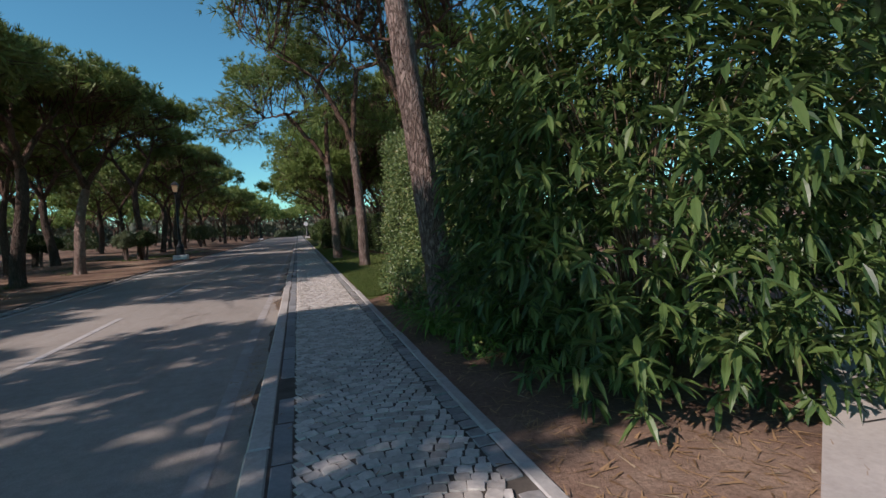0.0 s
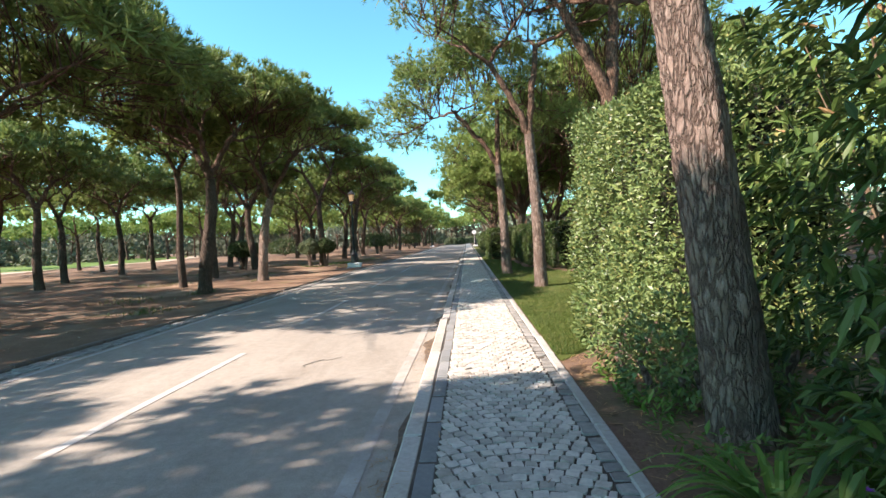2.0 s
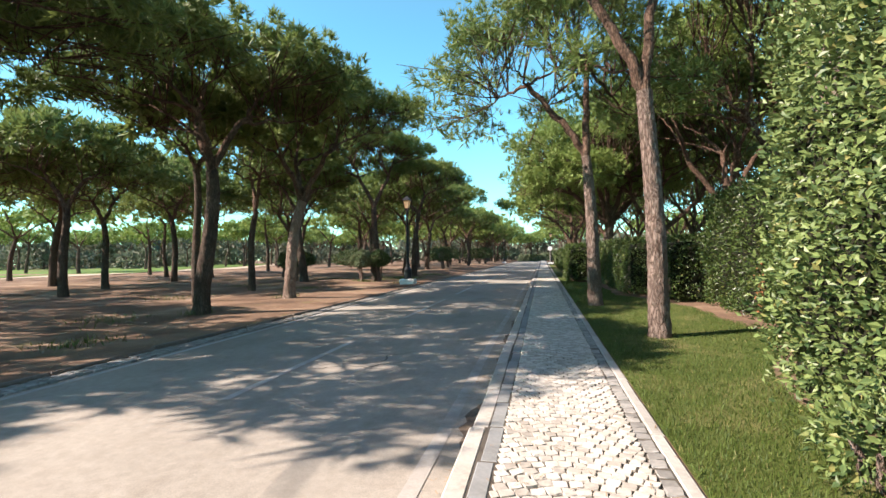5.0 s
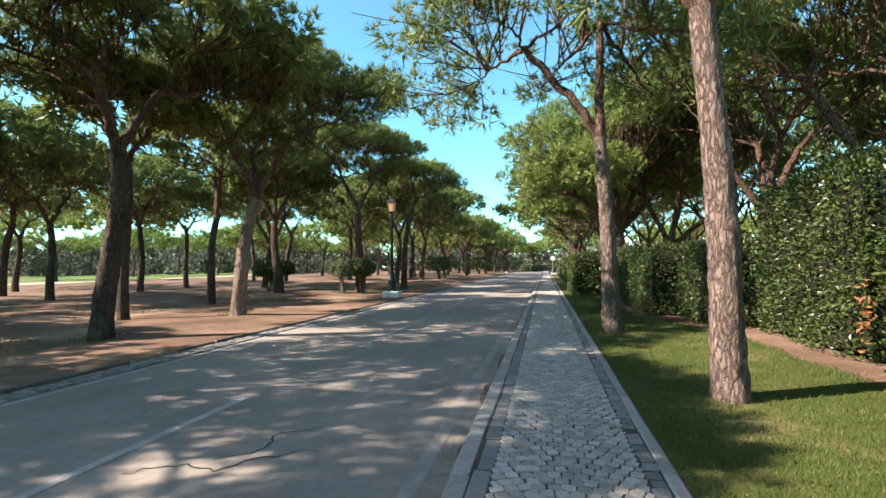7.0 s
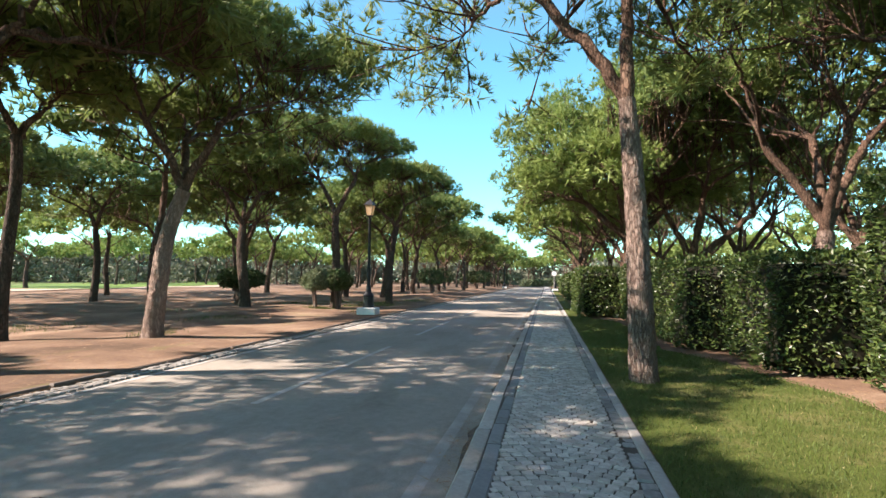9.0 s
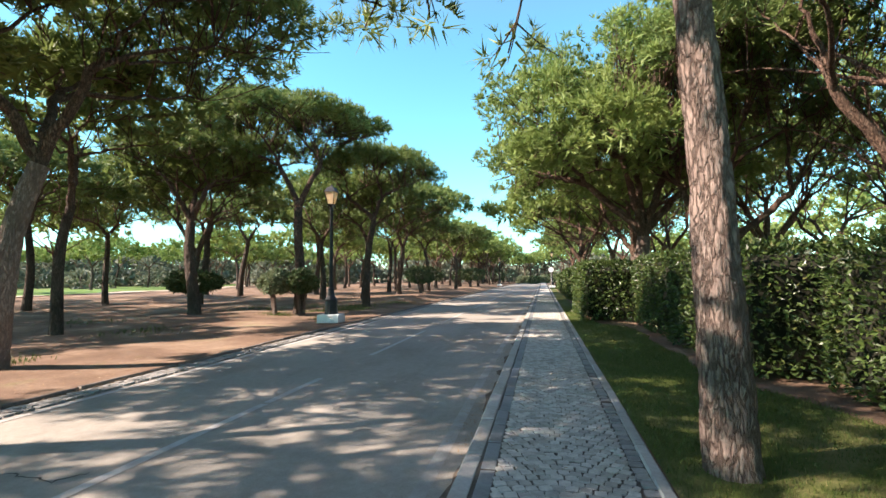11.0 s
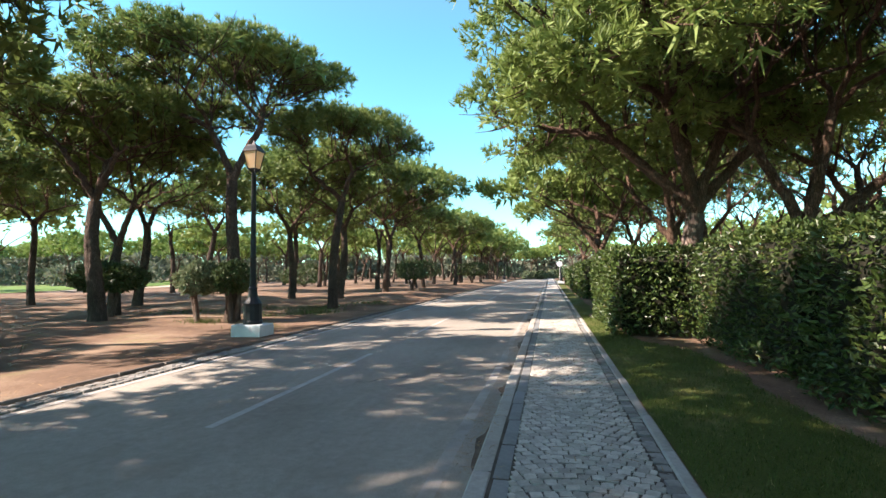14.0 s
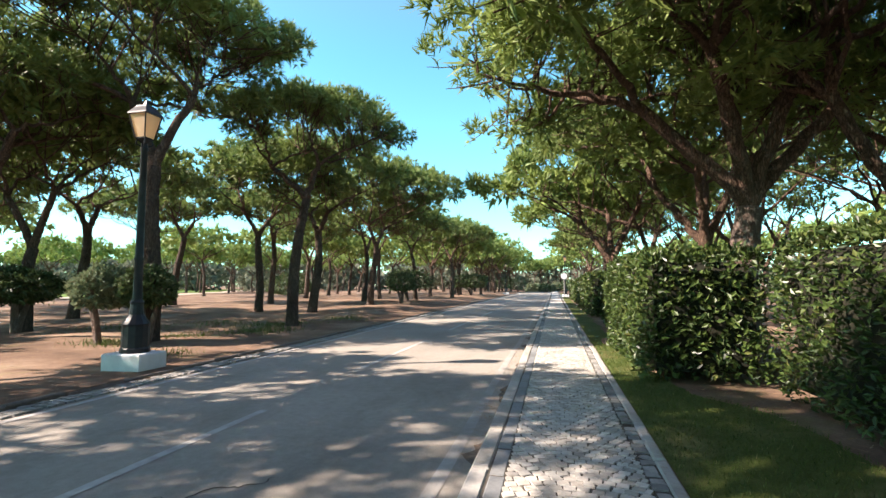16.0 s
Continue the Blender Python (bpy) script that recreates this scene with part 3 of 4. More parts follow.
def crown_and_limbs(rng, forks, centre, rad, z0, z1, clumps, tufts, k, length, width, thick=0.5, flat=0.55, bare=None, fill=1.0, deep=0.2):
    """Clumps of needles in an umbrella, each carried by a branch. forks: where limbs leave the trunk."""
    cx, cy = centre
    z1 = max(z1 - 0.5, z0 + 1.2)          # the needles stand above the clumps' centres
    g = math.pi * (3 - math.sqrt(5))
    cs = []
    for i in range(clumps):
        r = math.sqrt((i + 0.5) / clumps)
        a = i * g + rng.normal(0, 0.35)
        rr = rad * r * rng.uniform(0.78, 0.9)
        dome = 1 - flat * r * r
        z = z0 + (z1 - z0) * np.clip(dome * rng.uniform(1 - deep, 1.0) - 0.06, 0.08, 0.9)
        if bare and r > 0.25 and abs((a - bare[0] + math.pi) % (2 * math.pi) - math.pi) < bare[1]:
            z, rr = max(z + 0.42 * (z1 - z) + 0.3, z0 + 0.66 * (z1 - z0)), rr * 0.82
        cs.append((cx + rr * math.cos(a), cy + rr * math.sin(a), z))
    cs = np.array(cs)
    size = max(rad * 1.45 / math.sqrt(clumps), 0.13 * rad) * rng.uniform(0.75, 1.25, clumps)
    # limbs
    limbs = []
    lim_paths = []
    for i, (fp, az, reach, r0) in enumerate(forks):
        fp = np.array(fp, float)
        end = np.array([cx + 0.84 * rad * reach * math.cos(az), cy + 0.84 * rad * reach * math.sin(az), z0 + (z1 - z0) * (0.18 + 0.3 * (1 - reach))])
        up = np.array([0, 0, 1.0])
        dirn = end - fp
        b = fp + up * dirn[2] * 0.32 + dirn * np.array([0.18, 0.18, 0])
        c = fp + dirn * np.array([0.62, 0.62, 0.72]) + rng.normal(0, 0.12, 3)
        path = bezier(fp, b, c, end, 11)
        path[2:-1] += rng.normal(0, 0.035, (8, 3))
        rr = np.linspace(1, 0.28, 11) * r0
        limbs.append(tube(path, rr, 4 if k < 6 else (5 if k < 8 else 7), cap=False))
        lim_paths.append((path, rr))
    allp = np.concatenate([p[4:] for p, r in lim_paths])
    allr = np.concatenate([r[4:] for p, r in lim_paths])
    twigs = []
    for j in range(clumps):
        d = np.linalg.norm((allp - cs[j]) * (1, 1, 0.6), axis=1) + 0.9 * np.maximum(0, allp[:, 2] - cs[j][2] + 0.3)
        m = int(np.argmin(d))
        a, e = allp[m], cs[j]
        mid = (a + e) / 2 + (0, 0, -0.12 * np.linalg.norm(e - a)) + rng.normal(0, 0.1, 3)
        path = bezier(a, a * 0.5 + mid * 0.5, mid, e, 5)
        r0 = min(allr[m] * 0.75, 0.05)
        twigs += tube(path, np.linspace(r0, 0.012, 5), 4 if k > 8 else 3, cap=False)
        for _ in range(3 if k > 8 else 1):
            q = e + rng.normal(0, 1, 3) * (size[j] * 0.6, size[j] * 0.6, size[j] * 0.25) + (0, 0, 0.1)
            s = path[int(rng.integers(2, 4))]
            twigs += tube(bezier(s, s * 0.6 + q * 0.4 - (0, 0, 0.05), s * 0.3 + q * 0.7 - (0, 0, 0.05), q, 4), np.linspace(0.016, 0.006, 4), 3, cap=False)
    # needles: round puffs on every clump, over wide inner blades added to block light
    per = 13 if k > 8 else (7 if k > 5 else 4)
    own = rng.choice(clumps, clumps * per, p=size ** 2 / (size ** 2).sum())
    d = unit(rng.normal(0, 1, (len(own), 3)))
    low = d[:, 2] < -0.3
    d[low, 2] *= -rng.uniform(0.1, 1.0, low.sum())
    d = unit(d)
    shell = rng.uniform(0.35, 1.0, (len(own), 1)) ** 0.45
    pc = cs[own] + d * shell * size[own][:, None] * (1, 1, thick)
    pr = size[own] * rng.uniform(0.2, 0.36, len(own))
    pick = rng.choice(len(own), tufts)
    e = unit(rng.normal(0, 1, (tufts, 3)) + d[pick] * 0.5 + (0, 0, 0.5))
    p = pc[pick] + e * pr[pick][:, None] * rng.uniform(0.25, 1.0, (tufts, 1))
    way = unit(e + (0, 0, 0.4) + rng.normal(0, 0.2, (tufts, 3)))
    inner = int(len(own) * (0.9 if k > 8 else 0.8) * fill)
    q = rng.choice(clumps, inner, p=size ** 2 / (size ** 2).sum())
    f = unit(rng.normal(0, 1, (inner, 3)))
    qp = cs[q] + f * size[q][:, None] * (0.66, 0.66, 0.66 * thick) * rng.uniform(0, 1, (inner, 1)) ** 0.5
    dark = needle_tufts(qp, f * (1, 1, 0.5), 0.25 + 0.5 * length, width * 2.1, 6, 0.8, rng)
    green = needle_tufts(p, way, length, width, k, 0.45, rng)
    return limbs, twigs, green, dark


def trunk_tube(path, radii, sides, rng, rough):
    """A trunk with flared foot and plated bark relief."""
    p = np.asarray(path)
    n = len(p)
    w = np.ones((n, sides))
    if rough:
        for i in range(n):
            for j in range(sides):
                a = 2 * math.pi * j / sides
                q = Vector((math.cos(a) * radii[i] * 13, math.sin(a) * radii[i] * 13, p[i][2] * 4.2 + rough * 17))
                q += noise.noise_vector(q * 0.8) * 0.7
                d = noise.voronoi(q)[0]
                w[i, j] = 1 + 0.24 * (min(d[1] - d[0], 0.4) - 0.2) + 0.09 * noise.noise(q * 0.35)
    return tube(path, radii, sides, w)


PINES = []


def pine(x, y, h, fork, rad, r0, seed, lean=(0, 0), level="near", crown=None, z0=None, limbs_n=6, label="", bark=None, needle=None, bend=0.12, spread=(0.35, 0.95), stems=None, flat=0.55, more=1.0, name="pine_tree", ground=None, bare=None, fill=1.0, deep=0.2, lots=1.0):
    rng = np.random.default_rng(seed)
    gz = float(ground_height(np.array(x), np.array(y))) if ground is None else ground
    t = thing(name, (x, y, gz), label or "umbrella pine with reddish bark and a wide dark green crown", "tree", "umbrella pines")
    near = level in ("near", "close")
    n = int(fork / 0.045) if near else (24 if level == "mid" else 10)
    sides = 36 if near else (12 if level == "mid" else 7)
    s = np.linspace(0, 1, n)
    ph = rng.uniform(0, 6.28)
    path = np.column_stack([lean[0] * s ** 1.15 + bend * np.sin(s * 4 + ph) * s, lean[1] * s ** 1.15 + bend * np.cos(s * 3.3 + ph) * s, -0.12 + s * (fork + 0.12)])
    rad_t = r0 * (1 - 0.3 * s) * (1 + 0.28 * np.exp(-s * fork / 0.16))
    part("trunk", trunk_tube(path, rad_t, sides, rng, seed % 7 + 1 if near else 0), bark or (BARK if near else BARK_SHADED), t, smooth=True)
    cen = crown or (lean[0] * 1.4, lean[1] * 1.4)
    z0 = fork + 0.25 * (h - fork) if z0 is None else z0
    top = path[-1]
    forks, boughs = [], []
    if stems is None:
        ns = {"close": 3, "near": 3, "mid": 2, "far": 0}[level]
        rise = min(1.5, (z0 - fork) * 0.9)
        stems = [(top[0] + 0.55 * rise * math.cos(ph + 6.283 * i / ns), top[1] + 0.55 * rise * math.sin(ph + 6.283 * i / ns), fork + rise * rng.uniform(0.8, 1.15)) for i in range(ns)]
    ends = []
    for sx, sy, sz in stems:
        e = np.array([sx, sy, sz])
        q = bezier(path[-2], path[-1] + (0, 0, 0.12 * (sz - fork)), path[-1] * 0.45 + e * 0.55 + (0, 0, 0.05), e, 12)
        q[2:-1] += rng.normal(0, 0.018, (9, 3))
        r1 = rad_t[-1] * (0.86 if len(stems) < 3 else 0.74)
        boughs.append(tube(q, np.linspace(r1, r1 * 0.66, 12), 12))
        ends.append((e, math.atan2(sy - top[1], sx - top[0]), r1 * 0.66))
    for i in range(limbs_n):
        az = 2 * math.pi * (i + rng.uniform(-0.25, 0.25)) / limbs_n + ph
        if ends:
            e, _, r1 = min(ends, key=lambda q: abs((az - q[1] + math.pi) % (2 * math.pi) - math.pi))
            forks.append((e - (0, 0, 0.04), az, rng.uniform(*spread), r1 * rng.uniform(0.55, 0.85)))
        else:
            k = n - 1 - int(rng.uniform(0, 0.13) * n * (i > 1))
            forks.append((path[k], az, rng.uniform(*spread), rad_t[k] * (0.72 if i < 2 else rng.uniform(0.4, 0.58))))
    clumps, tufts, k, ln, wd = {"close": (90, 5600, 11, 0.16, 0.019), "near": (96, 5200, 9, 0.17, 0.028), "mid": (56, 1900, 6, 0.25, 0.07), "far": (22, 300, 5, 0.52, 0.18)}[level]
    clumps = int(clumps * lots * min(1.5, max(0.7, (rad / 4.0) ** 1.4)))
    tufts = int(tufts * min(1.3, max(0.6, (rad / 4.2) ** 2)))
    limbs, twigs, green, dark = crown_and_limbs(rng, forks, cen, rad, z0, h, clumps, int(tufts * more), k, ln, wd, flat=flat, bare=bare, fill=fill, deep=deep)
    for l in boughs + limbs:
        part("limb", l, LIMB, t, smooth=True)
    # far crowns take the brighter needles: sun and haze put into the colour
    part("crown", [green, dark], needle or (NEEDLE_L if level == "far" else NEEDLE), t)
    if level != "far":
        part("branchwork", twigs, LIMB, t, smooth=True)
    PINES.append(t)
    return t


# the row along the pavement
pine(2.1, 5.45, 9.5, 4.6, 3.6, 0.172, 1, (-0.46, 0.1), bend=0.05, label="large pine with plated bark leaning over the pavement", crown=(0.3, 0.6), z0=6.3, more=0.45)
pine(4.1, 12.2, 9.6, 3.6, 4.2, 0.23, 2, (-0.5, 0.0), label="leaning pine behind a tall clipped hedge", crown=(-0.9, 0.8), z0=6.2, more=0.7, fill=0.5, stems=[(-1.4, 0.1, 5.6), (-0.35, 0.3, 5.8)])
pine(2.25, 13.7, 9.8, 3.5, 3.7, 0.148, 3, (-0.08, 0.1), label="slender pine on the lawn with pale plated bark", crown=(-0.3, 0.3), z0=5.2, bend=0.04, stems=[(-0.95, 0.1, 5.2), (0.15, 0.3, 5.6)], level="close", more=0.8, fill=0.4)
pine(1.83, 17.9, 8.9, 3.45, 3.8, 0.155, 4, (-0.12, 0.1), label="forked pine on the lawn beside the pavement", crown=(-0.9, 0.5), z0=3.9, bend=0.04, stems=[(-1.45, 0.2, 5.3), (-0.05, 0.2, 5.7)], flat=0.8, level="close", more=0.9, fill=0.7)
pine(6.1, 18.3, 8.8, 2.4, 4.2, 0.2, 5, (0.1, 0.2), needle=NEEDLE_L, label="bushy pine behind the hedges", z0=3.9, stems=[(-0.9, 0.1, 4.2), (0.7, 0.4, 4.4), (0.1, -0.7, 4.0)], limbs_n=10, more=0.75, fill=0.5, bare=(-1.8, 1.2))
pine(6.4, 23.0, 8.8, 2.3, 4.4, 0.22, 6, (0.0, 0.2), label="dense pine with many limbs behind the hedge", stems=[(-1.1, 0.1, 4.2), (0.9, 0.3, 4.2), (0.0, -0.8, 4.3), (0.2, 0.9, 4.5)], limbs_n=13, more=0.65, fill=0.4, z0=4.6, bare=(-1.7, 1.3))
pine(3.6, 30.2, 9.0, 2.45, 5.0, 0.27, 7, (0.1, 0.1), needle=NEEDLE_L, crown=(-0.3, -1.3), z0=3.6, limbs_n=16, label="large dense pine overhanging hedge and road",
     stems=[(-1.5, -0.3, 4.1), (-0.5, -0.7, 4.8), (0.9, -0.2, 4.6), (1.7, 0.3, 4.2), (0.2, 0.9, 4.9)], flat=0.5, more=2.4, bare=(-0.7, 0.85), deep=0.8, lots=1.8, fill=0.4)
pine(5.4, 29.4, 8.6, 1.7, 4.3, 0.24, 8, (0.2, 0.0), limbs_n=14, stems=[(-0.7, 0.2, 3.9), (0.5, -0.4, 4.2), (1.9, -0.5, 3.4), (0.9, 0.8, 4.1)], bare=(-1.5, 1.3), z0=4.2, label="many-limbed pine behind the hedge")
pine(4.4, 34.2, 8.2, 2.0, 4.3, 0.22, 9, (-0.2, 0.0), limbs_n=12, stems=[(-1.2, 0.0, 3.5), (0.6, -0.3, 3.9), (0.1, 0.7, 3.8), (-0.5, -0.8, 3.7)], bare=(-1.5, 1.2), label="many-limbed pine behind the hedge")
for i, (x, y) in enumerate(((8.2, 32.0), (8.6, 26.0), (9.6, 21.5), (10.2, 37.0), (7.0, 40.5), (7.6, 47.0), (10.8, 45.0), (7.0, 55.0), (12.4, 53.0), (12.6, 32.5), (13.2, 26.5), (13.6, 40.0), (9.8, 62.0))):
    pine(x, y, 8.1 + (i * 31 % 7) * 0.12, 1.9 + (i * 17 % 5) * 0.15, 4.2, 0.2, 16 + i * 13, ((i % 3 - 1) * 0.3, 0.0), level="mid", limbs_n=11, z0=4.0, more=0.75, fill=0.4, bare=(-1.6, 1.2), stems=[(-0.8, 0.1, 3.4), (0.8, -0.3, 3.6), (0.1, 0.8, 3.7)], label="many-limbed pine in the stand behind the hedges")
pine(2.9, 38.6, 7.6, 1.8, 4.1, 0.22, 10, (-0.3, -0.3), level="mid", needle=NEEDLE_L, crown=(-0.9, 0.0), limbs_n=12, z0=3.2, stems=[(-1.2, -0.3, 3.2), (0.5, 0.0, 3.6), (-0.3, 0.6, 3.6)], flat=0.7, more=1.6)
pine(4.8, 43.5, 7.8, 2.3, 4.2, 0.2, 11, level="mid", needle=NEEDLE_L, crown=(-0.9, 0), limbs_n=9, more=1.3)
pine(3.6, 49.5, 7.6, 2.4, 4.2, 0.2, 12, level="mid", needle=NEEDLE_L, crown=(-0.8, 0), limbs_n=9, more=1.3)
pine(4.4, 57, 7.6, 2.4, 4.2, 0.2, 13, level="mid")
pine(3.8, 66, 7.4, 2.4, 4.3, 0.2, 14, level="mid")
pine(4.4, 77, 7.4, 2.4, 4.4, 0.2, 15, level="far")
# the park
# added pines, mostly out of view, that cast shade on road and park
for i, (x, y, r) in enumerate(((-7.7, 1.1, 2.9), (-11.6, 0.8, 3.1), (-17.5, 12.0, 4.0), (-18.0, 3.0, 4.0), (-22.5, 15.0, 4.0), (-23.5, 7.0, 4.0), (-28, 19, 4.0), (-14.0, 5.2, 3.6), (-22.0, 21.5, 3.8), (-26.5, 24.5, 3.8))):
    pine(x, y, 7.2, 3.2, r, 0.18, 100 + i, (0.2, 0.1), level="mid", z0=4.4, more=1.5)
# unseen pine, crown placed to shade the oleander and the pavement
pine(-5.6, 1.5, 6.1, 2.9, 2.6, 0.18, 120, (0.6, 0.1), level="mid", crown=(1.5, 0.6), z0=3.8, more=1.8)
pine(-8.3, 10.8, 7.2, 3.0, 4.1, 0.2, 20, (0.1, 0.0), crown=(0.5, -0.1), z0=4.1, more=1.3, bark=BARK_SHADED, flat=0.7, label="umbrella pine with a wide low spreading crown")
# unseen pine added to throw shade across the road
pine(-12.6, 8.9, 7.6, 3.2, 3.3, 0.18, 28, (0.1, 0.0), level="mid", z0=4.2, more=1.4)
pine(-7.1, 16.2, 7.1, 3.3, 4.6, 0.19, 21, (0.3, 0.0), crown=(-0.5, 0.5), z0=4.6, bark=BARK_SHADED, more=1.6, flat=0.42, limbs_n=9, label="umbrella pine near the road, trunk darkened for shade")
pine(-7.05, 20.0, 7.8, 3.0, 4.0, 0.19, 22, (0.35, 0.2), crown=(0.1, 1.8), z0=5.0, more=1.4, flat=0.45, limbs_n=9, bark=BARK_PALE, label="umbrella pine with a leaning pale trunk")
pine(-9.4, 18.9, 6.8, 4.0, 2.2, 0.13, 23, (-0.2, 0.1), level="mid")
pine(-11.75, 29.8, 7.5, 3.4, 3.5, 0.22, 24, (-0.35, 0.1), crown=(-0.8, 0.8), z0=5.0, bark=BARK_SHADED, more=1.3)
pine(-13.6, 32.0, 7.2, 2.3, 3.4, 0.2, 71, (0.1, 0.1), z0=4.6, level="mid", stems=[(-0.9, 0.0, 3.8), (0.7, 0.1, 3.9)], bark=BARK_SHADED, label="low-forked umbrella pine rising from a dark shrub")
pine(-8.05, 30.6, 8.5, 3.9, 4.3, 0.2, 25, (0.1, 0.0), crown=(-1.0, 0.6), z0=6.1, bark=BARK_SHADED, limbs_n=9, more=1.4, flat=0.5, stems=[(-0.95, 0.2, 5.6), (0.75, 0.2, 5.6)], label="umbrella pine with twin stems behind the lamp")
pine(-7.1, 34.9, 7.8, 3.9, 3.2, 0.18, 26, (0.2, 0.1), level="near", crown=(0.4, 0.5), z0=5.3, bark=BARK_SHADED, stems=[(-0.9, 0.1, 5.0), (0.7, 0.2, 5.0)], label="umbrella pine with upswept limbs near the road")
pine(-9.0, 46.0, 8.4, 3.2, 4.4, 0.2, 27, (0.2, 0.0), level="mid", crown=(1.0, 0), more=1.5)
pine(-16.2, 20.5, 7.2, 3.2, 3.0, 0.17, 62, (-0.2, 0.1), level="mid", more=1.3)
mids = ((-18.6, 24.4), (-20.5, 30.6), (-16.2, 35.5), (-21.7, 35.4), (-11.6, 39.8), (-19.8, 44.0), (-8.8, 54.0), (-11.0, 50.0), (-24.8, 27.0), (-27.2, 37.5), (-15.3, 46.4), (-9.2, 40.0), (-12.6, 57.0), (-7.9, 62.0), (-19.0, 57.0), (-24.0, 46.0), (-29.5, 31.0))
for i, (x, y) in enumerate(mids):
    pine(x, y, 7.0 + (i * 37 % 10) * 0.12, 3.0 + (i * 53 % 7) * 0.12, 3.6 + (i * 29 % 6) * 0.13, 0.16 + (i % 3) * 0.02, 40 + i, ((i % 3 - 1) * 0.3, 0.1), level="mid", more=1.2)
pine(-11.2, 24.3, 7.2, 3.3, 3.5, 0.15, 61, (0.1, 0.1), level="mid", crown=(0.4, -0.5), z0=4.8, more=1.5, label="slim pine among the others")
rng = np.random.default_rng(77)
fars = [(-7.5, 76), (-7.0, 85), (-7.6, 95), (-6.6, 105), (-6.8, 116), (4.6, 88), (4.2, 99), (4.4, 110), (-3.5, 126), (1.0, 130), (-32, 41), (-36, 33), (-44, 45), (-26, 63), (-21, 62), (-22.5, 68), (-32, 61), (-10.9, 66), (-26, 72), (-9, 70), (-15, 70)]
for i in range(62):
    fars.append((-8 - rng.uniform(0, 1) ** 1.3 * 52, 72 + rng.uniform(0, 70)))
for i in range(44):
    fars.append((-50 - rng.uniform(0, 60), 40 + rng.uniform(0, 85)))
for i in range(22):
    fars.append((15.5 + rng.uniform(0, 20), 22 + i * 4 + rng.uniform(0, 4)))
for i in range(7):
    fars.append((15 + rng.uniform(0, 8), 2 + i * 3.4))
for i in range(16):
    fars.append((rng.uniform(-14, 16), 122 + rng.uniform(0, 36)))
for i, (x, y) in enumerate(fars):
    pine(x, y, rng.uniform(6.6, 8.4), rng.uniform(2.4, 3.4), rng.uniform(3.2, 4.5), rng.uniform(0.15, 0.2), 200 + i, (rng.normal(0, 0.3), 0), level="far", limbs_n=5)


# ---- far woodland ----
rng = np.random.default_rng(91)
M = 1000
a = rng.uniform(radians(-75), radians(80), M)
r = 98 + rng.uniform(0, 1, M) ** 1.5 * 70
cx, cy = -np.sin(a) * r - 6, np.cos(a) * r + 22
keep = ~((np.abs(cx + 2.3) < 7) & (cy < 130))
cx, cy = cx[keep], cy[keep]
M = len(cx)
ch, cr = rng.uniform(2.4, 6.8, M), rng.uniform(1.6, 3.6, M)
pick = np.repeat(np.arange(M), 46)
d = unit(rng.normal(0, 1, (len(pick), 3)))
d[:, 2] = np.abs(d[:, 2]) * rng.choice([1, 1, 1, -0.6], len(pick))
p = np.column_stack([cx[pick], cy[pick], ch[pick] * 0.55]) + d * np.column_stack([cr[pick], cr[pick], ch[pick] * 0.45]) * rng.uniform(0.75, 1.0, (len(pick), 1))
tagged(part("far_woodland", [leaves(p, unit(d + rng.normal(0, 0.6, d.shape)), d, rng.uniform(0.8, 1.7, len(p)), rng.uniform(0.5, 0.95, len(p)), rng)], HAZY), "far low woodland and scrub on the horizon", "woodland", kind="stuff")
py = np.linspace(30, 130, 30)
pn = np.interp(py, [30, 44, 60, 85, 130], [-46, -38.5, -39.5, -49.5, -74.5])
pv = np.concatenate([np.column_stack([pn + 2.6, py, ground_height(pn + 2.6, py) + 0.05]), np.column_stack([pn - 0.3, py, ground_height(pn - 0.3, py) + 0.05])])
_k = np.arange(29)
tagged(part("sandy_path", [(pv, np.stack([_k, _k + 1, _k + 31, _k + 30], -1))], SAND), "pale sandy path along the fairway's edge", "path", kind="structure")

# ---- weeds, tufts and litter on the earth ----
rng = np.random.default_rng(33)
xs, ys, hs = [], [], []
for cx, cy, cr, n in ((-7.0, 33.2, 0.9, 900), (-7.8, 35.2, 1.0, 900), (-8.4, 29.9, 0.5, 500), (-6.6, 37.5, 0.8, 500), (-7.9, 31.6, 0.5, 300), (-9.5, 35, 1.2, 500), (-6.2, 29.0, 0.5, 250), (-11, 33, 1.2, 400),
                      (-9.0, 24.5, 0.9, 300), (-8.6, 15.2, 0.7, 250), (-6.3, 12.6, 0.5, 200), (-7.3, 20.3, 0.35, 200), (-7.2, 16.2, 0.35, 200), (-13, 27, 1.2, 300), (-12, 21, 1.1, 300)):
    xs.append(cx + rng.normal(0, cr * 0.6, n))
    ys.append(cy + rng.normal(0, cr * 0.6, n))
    hs.append(rng.uniform(0.04, 0.17, n))
x, y, h = np.concatenate(xs), np.concatenate(ys), np.concatenate(hs)
m = x < -5.1
x, y, h = x[m], y[m], h[m]
scatter_blades("grass_tufts", x, y, ground_height(x, y) - 0.005, h, rng.uniform(0.008, 0.018, len(x)), rng, BLADE, "green and dry grass tufts on bare earth", "grass")
N = 14000
x = np.concatenate([-5 - rng.uniform(0, 1, N // 2) ** 1.5 * 7, rng.uniform(1.45, 3.0, N // 4), rng.uniform(1.6, 4.2, N - N // 2 - N // 4)])
y = np.concatenate([rng.uniform(9, 34, N // 2), rng.uniform(1.2, 7.4, N // 4), rng.uniform(12, 33, N - N // 2 - N // 4)])
